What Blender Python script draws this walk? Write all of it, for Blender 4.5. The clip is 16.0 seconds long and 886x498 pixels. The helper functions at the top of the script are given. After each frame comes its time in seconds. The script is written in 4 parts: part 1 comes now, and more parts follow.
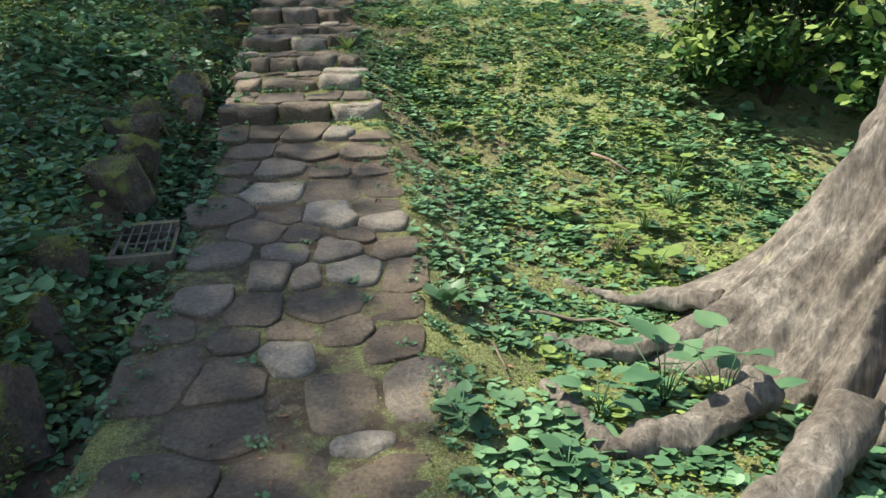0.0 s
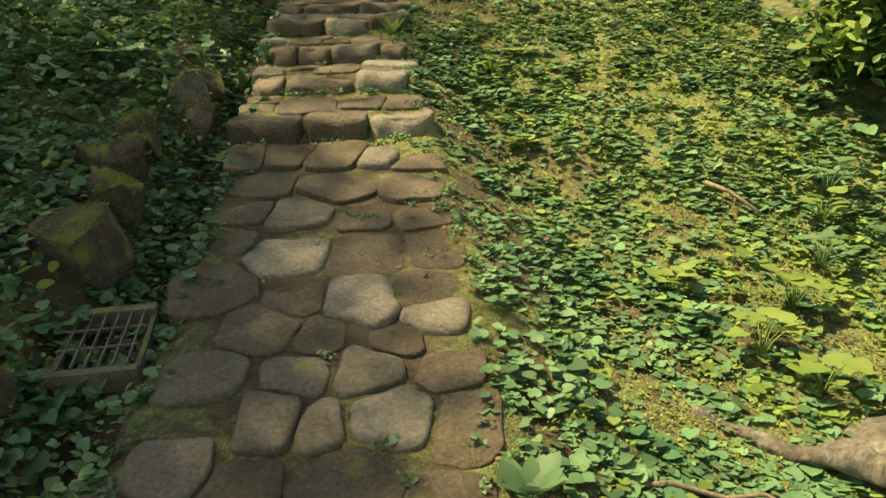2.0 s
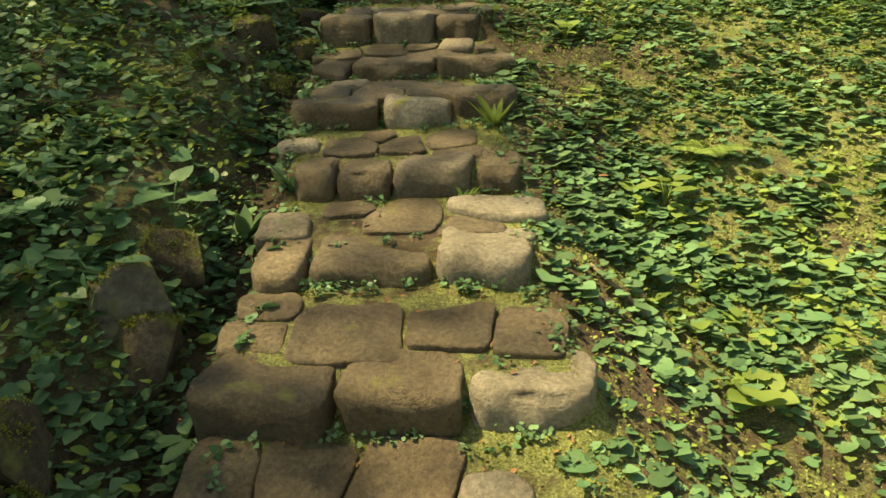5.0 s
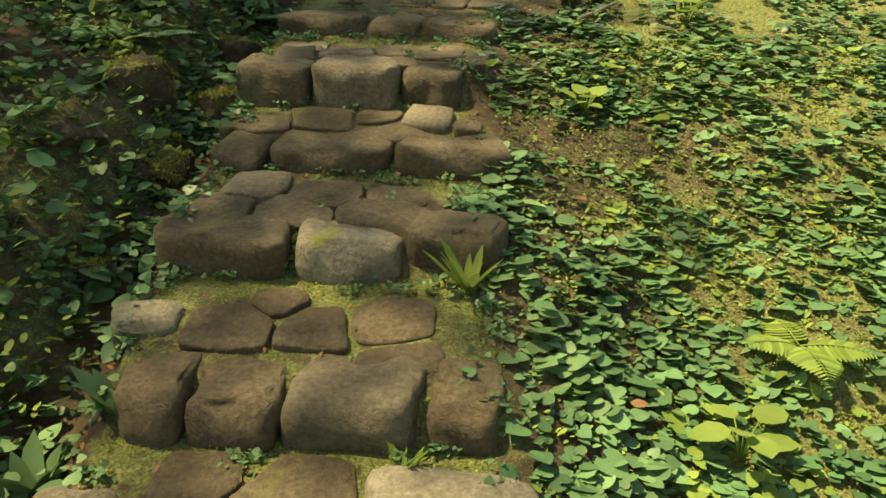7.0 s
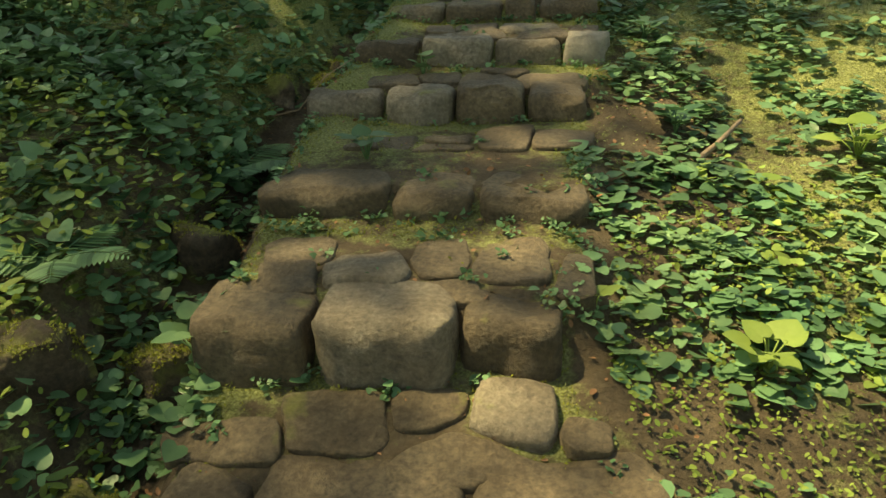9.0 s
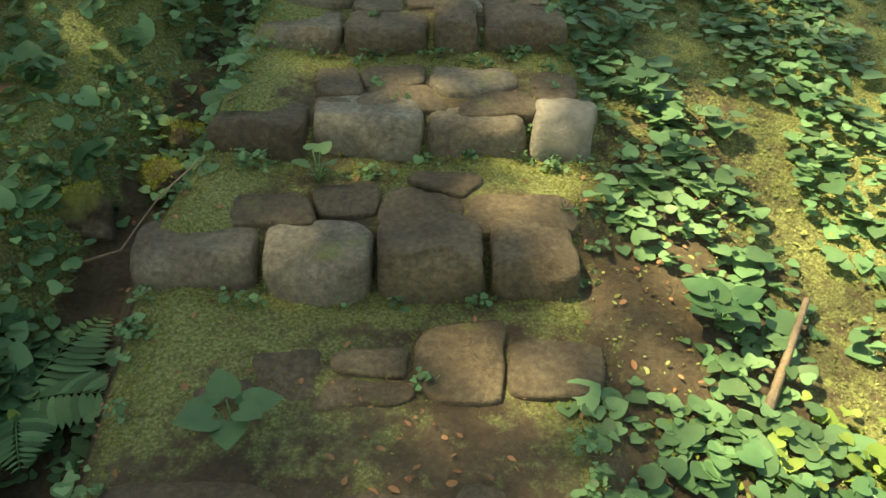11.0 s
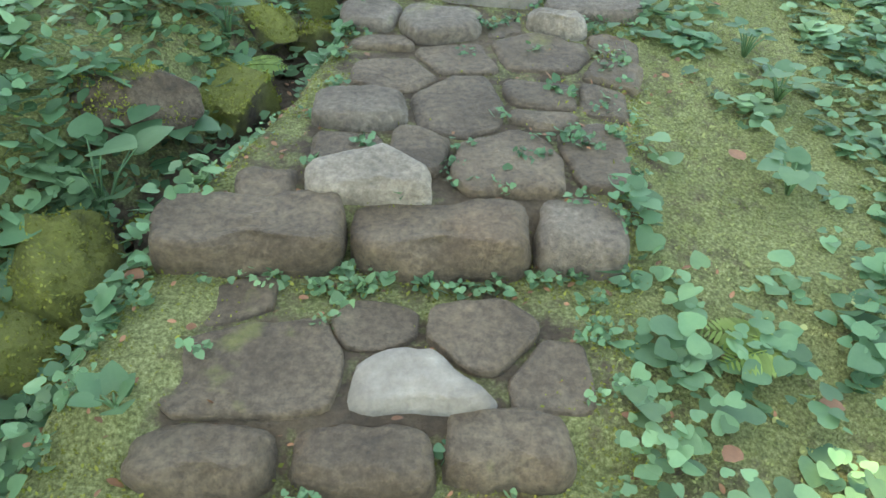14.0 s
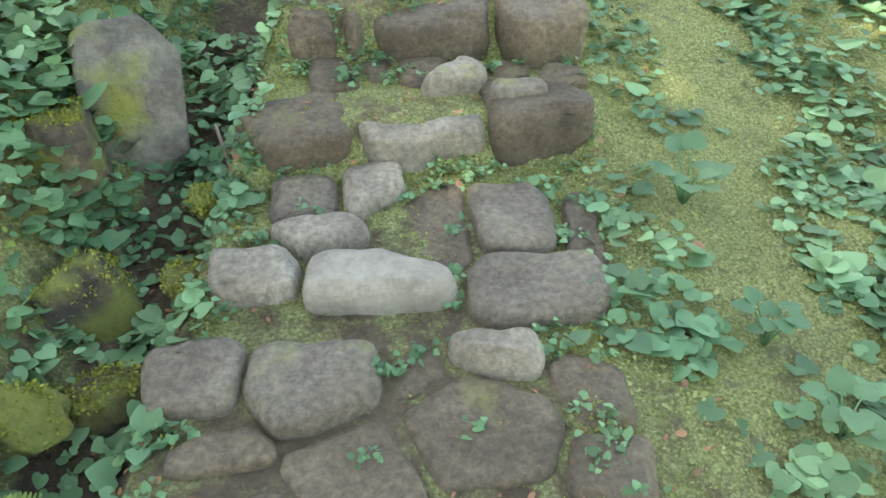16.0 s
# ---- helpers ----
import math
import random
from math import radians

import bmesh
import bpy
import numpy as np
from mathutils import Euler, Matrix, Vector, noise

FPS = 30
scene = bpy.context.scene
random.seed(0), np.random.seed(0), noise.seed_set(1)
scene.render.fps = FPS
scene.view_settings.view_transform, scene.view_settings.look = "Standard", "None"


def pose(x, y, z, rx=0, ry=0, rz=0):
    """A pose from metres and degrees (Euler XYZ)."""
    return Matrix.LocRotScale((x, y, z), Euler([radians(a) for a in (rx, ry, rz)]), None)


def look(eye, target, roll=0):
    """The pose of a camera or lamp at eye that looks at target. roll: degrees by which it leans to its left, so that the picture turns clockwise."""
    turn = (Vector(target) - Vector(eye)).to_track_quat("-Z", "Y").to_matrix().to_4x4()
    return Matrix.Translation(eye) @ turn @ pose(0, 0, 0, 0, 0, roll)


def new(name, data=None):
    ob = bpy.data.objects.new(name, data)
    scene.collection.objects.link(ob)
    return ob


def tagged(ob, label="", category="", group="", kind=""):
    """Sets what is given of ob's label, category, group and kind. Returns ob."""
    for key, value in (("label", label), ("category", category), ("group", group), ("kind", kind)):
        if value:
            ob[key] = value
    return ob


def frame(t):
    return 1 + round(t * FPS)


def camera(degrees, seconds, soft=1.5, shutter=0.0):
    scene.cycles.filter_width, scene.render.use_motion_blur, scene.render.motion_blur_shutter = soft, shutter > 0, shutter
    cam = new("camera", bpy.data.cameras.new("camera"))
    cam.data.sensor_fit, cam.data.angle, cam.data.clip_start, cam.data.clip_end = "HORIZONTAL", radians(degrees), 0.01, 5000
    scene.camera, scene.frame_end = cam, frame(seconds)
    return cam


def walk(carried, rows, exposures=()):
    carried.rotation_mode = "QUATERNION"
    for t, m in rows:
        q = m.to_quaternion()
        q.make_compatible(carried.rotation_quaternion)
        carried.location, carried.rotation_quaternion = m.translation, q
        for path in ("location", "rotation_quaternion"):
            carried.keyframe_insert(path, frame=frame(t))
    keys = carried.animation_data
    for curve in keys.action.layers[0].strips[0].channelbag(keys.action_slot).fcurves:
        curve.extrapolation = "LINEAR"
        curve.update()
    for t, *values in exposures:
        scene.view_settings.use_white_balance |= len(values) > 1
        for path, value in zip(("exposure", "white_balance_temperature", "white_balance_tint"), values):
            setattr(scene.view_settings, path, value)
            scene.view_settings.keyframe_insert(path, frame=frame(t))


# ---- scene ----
cam = camera(61.7, 16.0, soft=1.5)
PATH = [
    (0.0, (0.908, -0.201, 1.758), (0.938, 1.741, 1.279), -1.16),
    (0.5, (0.844, 0.054, 1.809), (0.912, 1.976, 1.257), -1.65),
    (1.0, (0.865, 0.540, 1.873), (0.750, 2.461, 1.327), -1.25),
    (1.5, (0.871, 0.870, 1.983), (0.754, 2.776, 1.389), -1.54),
    (2.0, (0.818, 1.145, 2.047), (0.719, 3.052, 1.452), -1.18),
    (2.5, (0.825, 1.539, 2.180), (0.661, 3.452, 1.621), -0.04),
    (3.0, (0.673, 1.919, 2.241), (0.424, 3.821, 1.675), -1.65),
    (3.2, (0.619, 2.065, 2.294), (0.404, 3.953, 1.673), -1.51),
    (5.3, (0.368, 3.995, 2.664), (0.090, 5.839, 1.940), -2.24),
    (5.5, (0.367, 4.171, 2.693), (0.071, 5.998, 1.934), -0.99),
    (6.0, (0.326, 4.521, 2.770), (0.090, 6.366, 2.037), -0.34),
    (6.5, (0.291, 4.841, 2.844), (0.160, 6.697, 2.111), 0.11),
    (7.0, (0.340, 5.279, 2.909), (0.085, 7.109, 2.142), 0.92),
    (7.5, (0.294, 5.660, 2.963), (0.044, 7.504, 2.231), -0.71),
    (8.0, (0.214, 6.011, 3.086), (0.092, 7.854, 2.319), 0.50),
    (8.5, (0.099, 6.433, 3.190), (-0.126, 8.261, 2.411), 0.85),
    (9.0, (-0.079, 6.769, 3.290), (-0.356, 8.601, 2.535), -2.53),
    (9.2, (-0.172, 6.900, 3.355), (-0.356, 8.742, 2.597), -0.26),
    (11.3, (-0.303, 8.565, 3.862), (-0.264, 10.203, 2.715), 0.48),
    (11.5, (-0.274, 8.757, 3.878), (-0.238, 10.410, 2.754), 1.59),
    (12.0, (-0.269, 9.120, 3.954), (-0.245, 10.793, 2.859), -0.77),
    (12.5, (-0.292, 9.463, 4.042), (-0.236, 11.122, 2.926), 1.63),
    (13.0, (-0.239, 9.846, 4.065), (-0.176, 11.472, 2.903), 0.90),
    (13.5, (-0.180, 10.213, 4.114), (-0.170, 11.839, 2.949), -0.13),
    (14.0, (-0.175, 10.621, 4.203), (-0.092, 12.213, 2.995), 2.12),
    (14.5, (-0.127, 10.933, 4.227), (0.004, 12.536, 3.038), 0.97),
    (15.0, (-0.107, 11.281, 4.325), (0.007, 12.843, 3.082), -0.59),
    (15.5, (-0.153, 11.643, 4.385), (0.170, 13.188, 3.157), 3.10),
    (16.0, (-0.104, 11.966, 4.430), (0.309, 13.519, 3.239), 1.05),
]
EXPOSURES = [(0.0, 0.85, 6500, 9), (0.5, 0.75, 7300, 8), (1.0, 0.75, 8700, 4), (2.5, 0.75, 11800, -1), (5.5, 0.8, 12700, -4), (9.2, 0.95, 12600, -5), (11.3, 1.5, 10600, -5), (12.0, 1.45, 8000, -2), (12.5, 2.1, 8150, -1), (14.0, 3.15, 8900, 5), (16.0, 3.25, 9100, 7)]
walk(cam, [(t, look(eye, target, roll)) for t, eye, target, roll in PATH], EXPOSURES)

# ---- light: high sun from ahead and to the left, filtered by tree crowns added out of view ----
SUN_EL, SUN_AZ = 62.0, -80.0
SUN_DIR = Vector((math.sin(radians(SUN_AZ)) * math.cos(radians(SUN_EL)), math.cos(radians(SUN_AZ)) * math.cos(radians(SUN_EL)), math.sin(radians(SUN_EL))))
world = bpy.data.worlds.new("world")
world.use_nodes = True
scene.world = world
sky = world.node_tree.nodes.new("ShaderNodeTexSky")
sky.sky_type, sky.sun_disc = "NISHITA", False
sky.sun_elevation, sky.sun_rotation = radians(SUN_EL), radians(SUN_AZ)
world.node_tree.links.new(sky.outputs[0], world.node_tree.nodes["Background"].inputs[0])
world.node_tree.nodes["Background"].inputs[1].default_value = 0.135
sun = new("sun", bpy.data.lights.new("sun", "SUN"))
sun.data.energy, sun.data.angle, sun.data.color = 6.0, radians(1.2), (1.0, 0.93, 0.8)
sun.rotation_mode = "QUATERNION"
sun.rotation_quaternion = SUN_DIR.to_track_quat("Z", "Y")


# ---- materials ----
def material(name, stops, scale=6.0, rough=0.8, bump=0.3, bump_scale=40.0, moss=0.0, island=0.0, translucent=0.0, detail=8.0, metal=0.0, random_tint=0.0, fine=0.35, stretch=1.0, sharp=0.5):
    """Noise-ramped colour with a second finer grain, optional moss on upward faces in patches, optional per-piece variation."""
    m = bpy.data.materials.new(name)
    m.use_nodes = True
    nt = m.node_tree
    n, l = nt.nodes, nt.links
    p = n["Principled BSDF"]
    p.inputs["Roughness"].default_value = rough
    p.inputs["Metallic"].default_value = metal
    tc = n.new("ShaderNodeTexCoord")
    geo = n.new("ShaderNodeNewGeometry")
    big = n.new("ShaderNodeTexNoise")
    big.inputs["Scale"].default_value, big.inputs["Detail"].default_value, big.inputs["Roughness"].default_value = scale, detail, 0.62
    l.new(geo.outputs["Position"], big.inputs["Vector"])
    ramp = n.new("ShaderNodeValToRGB")
    e = ramp.color_ramp.elements
    e[0].position, e[1].position = 0.3, 0.7
    e[0].color, e[1].color = (*stops[0], 1), (*stops[-1], 1)
    for i, s in enumerate(stops[1:-1]):
        e.new(0.3 + 0.4 * (i + 1) / (len(stops) - 1)).color = (*s, 1)
    l.new(big.outputs["Fac"], ramp.inputs["Fac"])
    colour = ramp.outputs["Color"]
    grain = n.new("ShaderNodeTexNoise")
    grain.inputs["Scale"].default_value, grain.inputs["Detail"].default_value, grain.inputs["Roughness"].default_value = bump_scale, 11.0, 0.72
    squash = n.new("ShaderNodeVectorMath")
    squash.operation = "MULTIPLY"
    squash.inputs[1].default_value = (1, 1, stretch)
    l.new(geo.outputs["Position"], squash.inputs[0])
    l.new(squash.outputs[0], grain.inputs["Vector"])

    def vary(fac, lo, hi, colour, amount):
        rg = n.new("ShaderNodeMapRange")
        rg.inputs["From Min"].default_value, rg.inputs["From Max"].default_value = 0.5 - amount, 0.5 + amount
        rg.inputs["To Min"].default_value, rg.inputs["To Max"].default_value = lo, hi
        l.new(fac, rg.inputs["Value"])
        hs = n.new("ShaderNodeHueSaturation")
        l.new(rg.outputs[0], hs.inputs["Value"])
        l.new(colour, hs.inputs["Color"])
        return hs.outputs[0]
    if fine:
        colour = vary(grain.outputs["Fac"], 1 - fine, 1 + fine, colour, sharp)
    if island:
        colour = vary(geo.outputs["Random Per Island"], 1 - island, 1 + island, colour, 0.5)
    if random_tint:
        oi = n.new("ShaderNodeObjectInfo")
        colour = vary(oi.outputs["Random"], 1 - random_tint, 1 + random_tint, colour, 0.5)
    if moss:
        patch = n.new("ShaderNodeTexNoise")
        patch.inputs["Scale"].default_value, patch.inputs["Detail"].default_value = 5.0, 7.0
        l.new(geo.outputs["Position"], patch.inputs["Vector"])
        sep = n.new("ShaderNodeSeparateXYZ")
        l.new(geo.outputs["Normal"], sep.inputs[0])
        up = n.new("ShaderNodeMath")
        up.operation = "MULTIPLY_ADD"
        l.new(sep.outputs["Z"], up.inputs[0])
        up.inputs[1].default_value = 0.12
        l.new(patch.outputs["Fac"], up.inputs[2])
        mr = n.new("ShaderNodeMapRange")
        mr.inputs["From Min"].default_value, mr.inputs["From Max"].default_value = 0.78 - moss * 0.4, 0.92 - moss * 0.4
        l.new(up.outputs[0], mr.inputs["Value"])
        mixc = n.new("ShaderNodeMix")
        mixc.data_type = "RGBA"
        l.new(mr.outputs[0], mixc.inputs["Factor"])
        l.new(colour, mixc.inputs["A"])
        mixc.inputs["B"].default_value = (0.19, 0.205, 0.045, 1)
        colour = vary(grain.outputs["Fac"], 0.55, 1.45, mixc.outputs["Result"], 0.4)
    l.new(colour, p.inputs["Base Color"])
    if bump:
        b = n.new("ShaderNodeBump")
        b.inputs["Strength"].default_value, b.inputs["Distance"].default_value = bump, 0.03
        l.new(grain.outputs["Fac"], b.inputs["Height"])
        l.new(b.outputs[0], p.inputs["Normal"])
    if translucent:
        p.inputs["Specular IOR Level"].default_value = 0.22
        tr = n.new("ShaderNodeBsdfTranslucent")
        l.new(colour, tr.inputs["Color"])
        mx = n.new("ShaderNodeMixShader")
        mx.inputs[0].default_value = translucent
        l.new(p.outputs[0], mx.inputs[1])
        l.new(tr.outputs[0], mx.inputs[2])
        l.new(mx.outputs[0], n["Material Output"].inputs["Surface"])
    return m


STONE = [
    material("stone_brown", [(0.066, 0.047, 0.027), (0.115, 0.085, 0.052), (0.175, 0.135, 0.085)], 4.5, 0.66, 0.8, 55, 0.05, random_tint=0.2, fine=0.45, sharp=0.22),
    material("stone_tan", [(0.105, 0.083, 0.057), (0.165, 0.135, 0.098), (0.22, 0.19, 0.14)], 5, 0.72, 0.8, 55, 0.14, random_tint=0.15, fine=0.4, sharp=0.24),
    material("stone_pale", [(0.13, 0.11, 0.08), (0.215, 0.185, 0.14), (0.29, 0.255, 0.2)], 6, 0.75, 0.7, 55, 0.1, random_tint=0.12, fine=0.35, sharp=0.24),
    material("stone_light", [(0.185, 0.165, 0.13), (0.245, 0.22, 0.178), (0.31, 0.28, 0.228)], 10, 0.82, 0.7, 34, 0.0, random_tint=0.05, fine=0.6),
]
MOSSY_ROCK = material("mossy_rock", [(0.045, 0.034, 0.022), (0.095, 0.07, 0.045), (0.16, 0.125, 0.085)], 6, 0.85, 1.0, 45, 0.58, random_tint=0.25, fine=0.6, sharp=0.25)
MOSS_CUSHION = material("moss_covered_rock", [(0.05, 0.04, 0.028), (0.11, 0.085, 0.06), (0.17, 0.14, 0.10)], 5, 0.9, 1.0, 45, 1.05, fine=0.6)
SLAB_ROCK = material("slab_rock", [(0.075, 0.066, 0.05), (0.13, 0.118, 0.095), (0.19, 0.172, 0.14)], 8, 0.82, 0.9, 34, 0.6, fine=0.6)
SOIL = material("soil_and_moss", [(0.05, 0.034, 0.02), (0.09, 0.064, 0.038), (0.125, 0.092, 0.055), (0.16, 0.125, 0.075)], 5, 0.95, 1.0, 60, 0, fine=0.9)


def add_moss_layer(m):
    """Moss carpet over bare soil, where the mesh's moss amount and a ragged noise say so."""
    n, l = m.node_tree.nodes, m.node_tree.links
    p = n["Principled BSDF"]
    under = p.inputs["Base Color"].links[0].from_socket
    geo = n.new("ShaderNodeNewGeometry")
    amount = n.new("ShaderNodeAttribute")
    amount.attribute_name = "moss"
    ragged, fluff = n.new("ShaderNodeTexNoise"), n.new("ShaderNodeTexNoise")
    for node, scale in ((ragged, 14.0), (fluff, 110.0)):
        node.inputs["Scale"].default_value, node.inputs["Detail"].default_value, node.inputs["Roughness"].default_value = scale, 8.0, 0.7
        l.new(geo.outputs["Position"], node.inputs["Vector"])
    add = n.new("ShaderNodeMath")
    add.operation = "ADD"
    l.new(amount.outputs["Fac"], add.inputs[0])
    l.new(ragged.outputs["Fac"], add.inputs[1])
    cover_range = n.new("ShaderNodeMapRange")
    cover_range.inputs["From Min"].default_value, cover_range.inputs["From Max"].default_value = 0.9, 1.1
    l.new(add.outputs[0], cover_range.inputs["Value"])
    ramp = n.new("ShaderNodeValToRGB")
    e = ramp.color_ramp.elements
    e[0].position, e[1].position = 0.34, 0.66
    e[0].color, e[1].color = (0.085, 0.095, 0.03, 1), (0.42, 0.45, 0.2, 1)
    e.new(0.5).color = (0.215, 0.24, 0.08, 1)
    l.new(fluff.outputs["Fac"], ramp.inputs["Fac"])
    mix = n.new("ShaderNodeMix")
    mix.data_type = "RGBA"
    l.new(cover_range.outputs[0], mix.inputs["Factor"])
    l.new(under, mix.inputs["A"])
    l.new(ramp.outputs[0], mix.inputs["B"])
    l.new(mix.outputs["Result"], p.inputs["Base Color"])


add_moss_layer(SOIL)
LEAF = material("heart_leaf", [(0.052, 0.135, 0.065), (0.11, 0.215, 0.104), (0.185, 0.305, 0.148)], 2.5, 0.42, 0.0, 90, 0, 0.4, 0.26, fine=0.12)
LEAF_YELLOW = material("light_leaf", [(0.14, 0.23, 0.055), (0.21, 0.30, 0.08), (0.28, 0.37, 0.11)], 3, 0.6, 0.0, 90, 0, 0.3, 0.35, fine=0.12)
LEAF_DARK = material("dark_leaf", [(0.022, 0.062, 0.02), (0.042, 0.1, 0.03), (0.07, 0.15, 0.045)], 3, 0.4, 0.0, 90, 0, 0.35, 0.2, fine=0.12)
MOSS_SPRIG = material("moss_sprig", [(0.14, 0.155, 0.025), (0.22, 0.235, 0.045), (0.3, 0.31, 0.08)], 4, 0.8, 0.0, 90, 0, 0.4, 0.3, fine=0.2)
BARK = material("pale_bark", [(0.075, 0.06, 0.045), (0.175, 0.15, 0.118), (0.32, 0.285, 0.235)], 5, 0.85, 1.0, 34, 0.08, fine=0.5, stretch=0.12, sharp=0.2)
DARK_BARK = material("dark_bark", [(0.06, 0.045, 0.03), (0.13, 0.1, 0.07)], 6, 0.9, 0.8, 30, 0)
WEED = material("weed_leaf", [(0.115, 0.175, 0.04), (0.18, 0.25, 0.058), (0.25, 0.325, 0.085)], 4, 0.6, 0.0, 90, 0, 0.4, 0.3, fine=0.15)
VERGE_MOSS = material("verge_moss", [(0.15, 0.175, 0.06), (0.24, 0.27, 0.1), (0.34, 0.37, 0.16)], 3, 0.85, 0.0, 90, 0, 0.35, 0.3, fine=0.2)
DRY = material("dry_leaf", [(0.16, 0.07, 0.03), (0.28, 0.14, 0.07)], 20, 0.7, 0.1, 90, 0, 0.35)
TWIG = material("twig", [(0.16, 0.11, 0.07), (0.3, 0.23, 0.16)], 20, 0.85, 0.4, 80, 0)
STEEL = material("galvanised_steel", [(0.12, 0.11, 0.095), (0.24, 0.22, 0.19)], 15, 0.5, 0.2, 80, 0, metal=0.6)
CONCRETE = material("concrete", [(0.11, 0.09, 0.06), (0.19, 0.16, 0.115)], 10, 0.9, 0.5, 80, 0.35)
PIT = material("near_black_earth", [(0.012, 0.01, 0.008), (0.025, 0.02, 0.015)], 10, 0.7, 0.3, 60, 0)

# ---- shape of the place: front line, foot and top of each step, then the path's middle and half width ----
STEPS = [(5.62, 1.40, 1.53), (6.22, 1.60, 1.71), (6.80, 1.75, 1.88), (7.39, 1.95, 2.09), (8.02, 2.09, 2.20), (8.50, 2.26, 2.43), (9.09, 2.46, 2.57),
         (9.96, 2.62, 2.75), (10.40, 2.77, 2.90), (10.92, 2.92, 3.03), (11.48, 3.05, 3.13), (12.02, 3.14, 3.25), (13.76, 3.35, 3.51), (14.16, 3.53, 3.70)]
SLOPE_Y = [-60, -4, 2.5, 4.5, 5.6]
SLOPE_Z = [-10, -0.6, 0.61, 1.06, 1.39]
MID_Y = [-60, -4, 2.5, 4.4, 5.6, 6.24, 7.34, 8.5, 9.1, 9.97, 10.41, 10.93, 12.03, 12.6, 13.2, 13.8, 14.4, 20, 60]
MID_X = [0.6, 0.6, 0.33, 0.15, -0.05, -0.15, -0.33, -0.5, -0.5, -0.5, -0.42, -0.41, -0.22, -0.03, 0.1, 0.3, 0.5, 2.0, 9.0]
HALF = [0.62, 0.62, 0.62, 0.62, 0.56, 0.50, 0.50, 0.48, 0.54, 0.58, 0.58, 0.55, 0.53, 0.47, 0.44, 0.48, 0.5, 0.5, 0.5]
SIDE_Y = [-60, -4, 2.5, 4.5, 5.5, 6.2, 7.3, 8.5, 9.97, 11, 12, 13.5, 14.4, 18, 60]
SIDE_Z = [-10, -0.6, 0.6, 1.05, 1.33, 1.63, 1.98, 2.33, 2.7, 2.98, 3.18, 3.37, 3.62, 4.7, 16.0]
for s_y, s_foot, s_top in STEPS:
    SLOPE_Y += [s_y - 0.02, s_y + 0.06]
    SLOPE_Z += [s_foot, s_top - 0.02]
SLOPE_Y += [18, 60]
SLOPE_Z += [4.65, 16.0]


def fbm(x, y, seed):
    """Smooth noise from a few turned sine waves, for arrays."""
    rng = np.random.RandomState(seed)
    out = 0
    for k in range(7):
        a, f, p = rng.uniform(0, 6.28), rng.uniform(0.6, 1.4), rng.uniform(0, 6.28)
        out = out + np.sin((x * math.cos(a) + y * math.sin(a)) * f * (1.0 + 0.45 * k) + p) / (1 + 0.3 * k)
    return out / 3.0


def smooth(a, b, v):
    s = np.clip((v - a) / (b - a), 0, 1)
    return s * s * (3 - 2 * s)


def moss_bank(out_l, y):
    """Where moss swells over the ditch-side end of the upper steps, 0 to 1."""
    return np.exp(-((out_l + 0.09) / 0.11) ** 2) * smooth(9.3, 9.7, y) * (1 - smooth(11.85, 12.05, y))


def ground_z(x, y):
    """Height of the earth: the path's bed, a ditch and bank on one side, a falling mossy verge on the other."""
    x, y = np.asarray(x, float), np.asarray(y, float)
    c, h = np.interp(y, MID_Y, MID_X), np.interp(y, MID_Y, HALF)
    bed = np.interp(y, SLOPE_Y, SLOPE_Z) - np.interp(y, [5.2, 5.8], [0.006, 0.014])
    side = np.interp(y, SIDE_Y, SIDE_Z)
    u = x - c
    out_r, out_l = u - h, -u - h
    drop = np.interp(y, [-4, 2, 4, 6.5, 9, 20], [0.1, 0.12, 0.3, 0.28, 0.06, 0.05])
    right = side - 0.04 - drop * smooth(0.0, 0.7, out_r) - drop * 0.15 * np.clip(out_r - 0.7, 0, 3)
    left = side - 0.03 - 0.17 * smooth(0.0, 0.14, out_l) + 0.30 * smooth(0.22, 0.55, out_l) + 0.22 * np.clip(out_l - 0.5, 0, 5)
    z = bed + (right - bed) * smooth(-0.02, 0.12, out_r)
    z = np.where(out_l > -0.03, bed + (left - bed) * smooth(-0.03, 0.06, out_l), z)
    rough = 0.35 + 0.65 * smooth(0.05, 0.5, np.maximum(out_r, out_l))
    z = z + (0.815 + 0.24 * (y - 3.72) - z) * np.exp(-((x + 0.65) / 0.25) ** 4 - ((y - 3.72) / 0.3) ** 4)
    z = z + 0.032 * moss_bank(out_l, y)
    far = smooth(4, 14, np.hypot(x, y - 8) - 4)
    return z + rough * (0.018 * fbm(x * 5, y * 5, 3) + 0.03 * fbm(x * 1.7, y * 1.7, 4)) + far * 0.5 * fbm(x * 0.25, y * 0.25, 5)


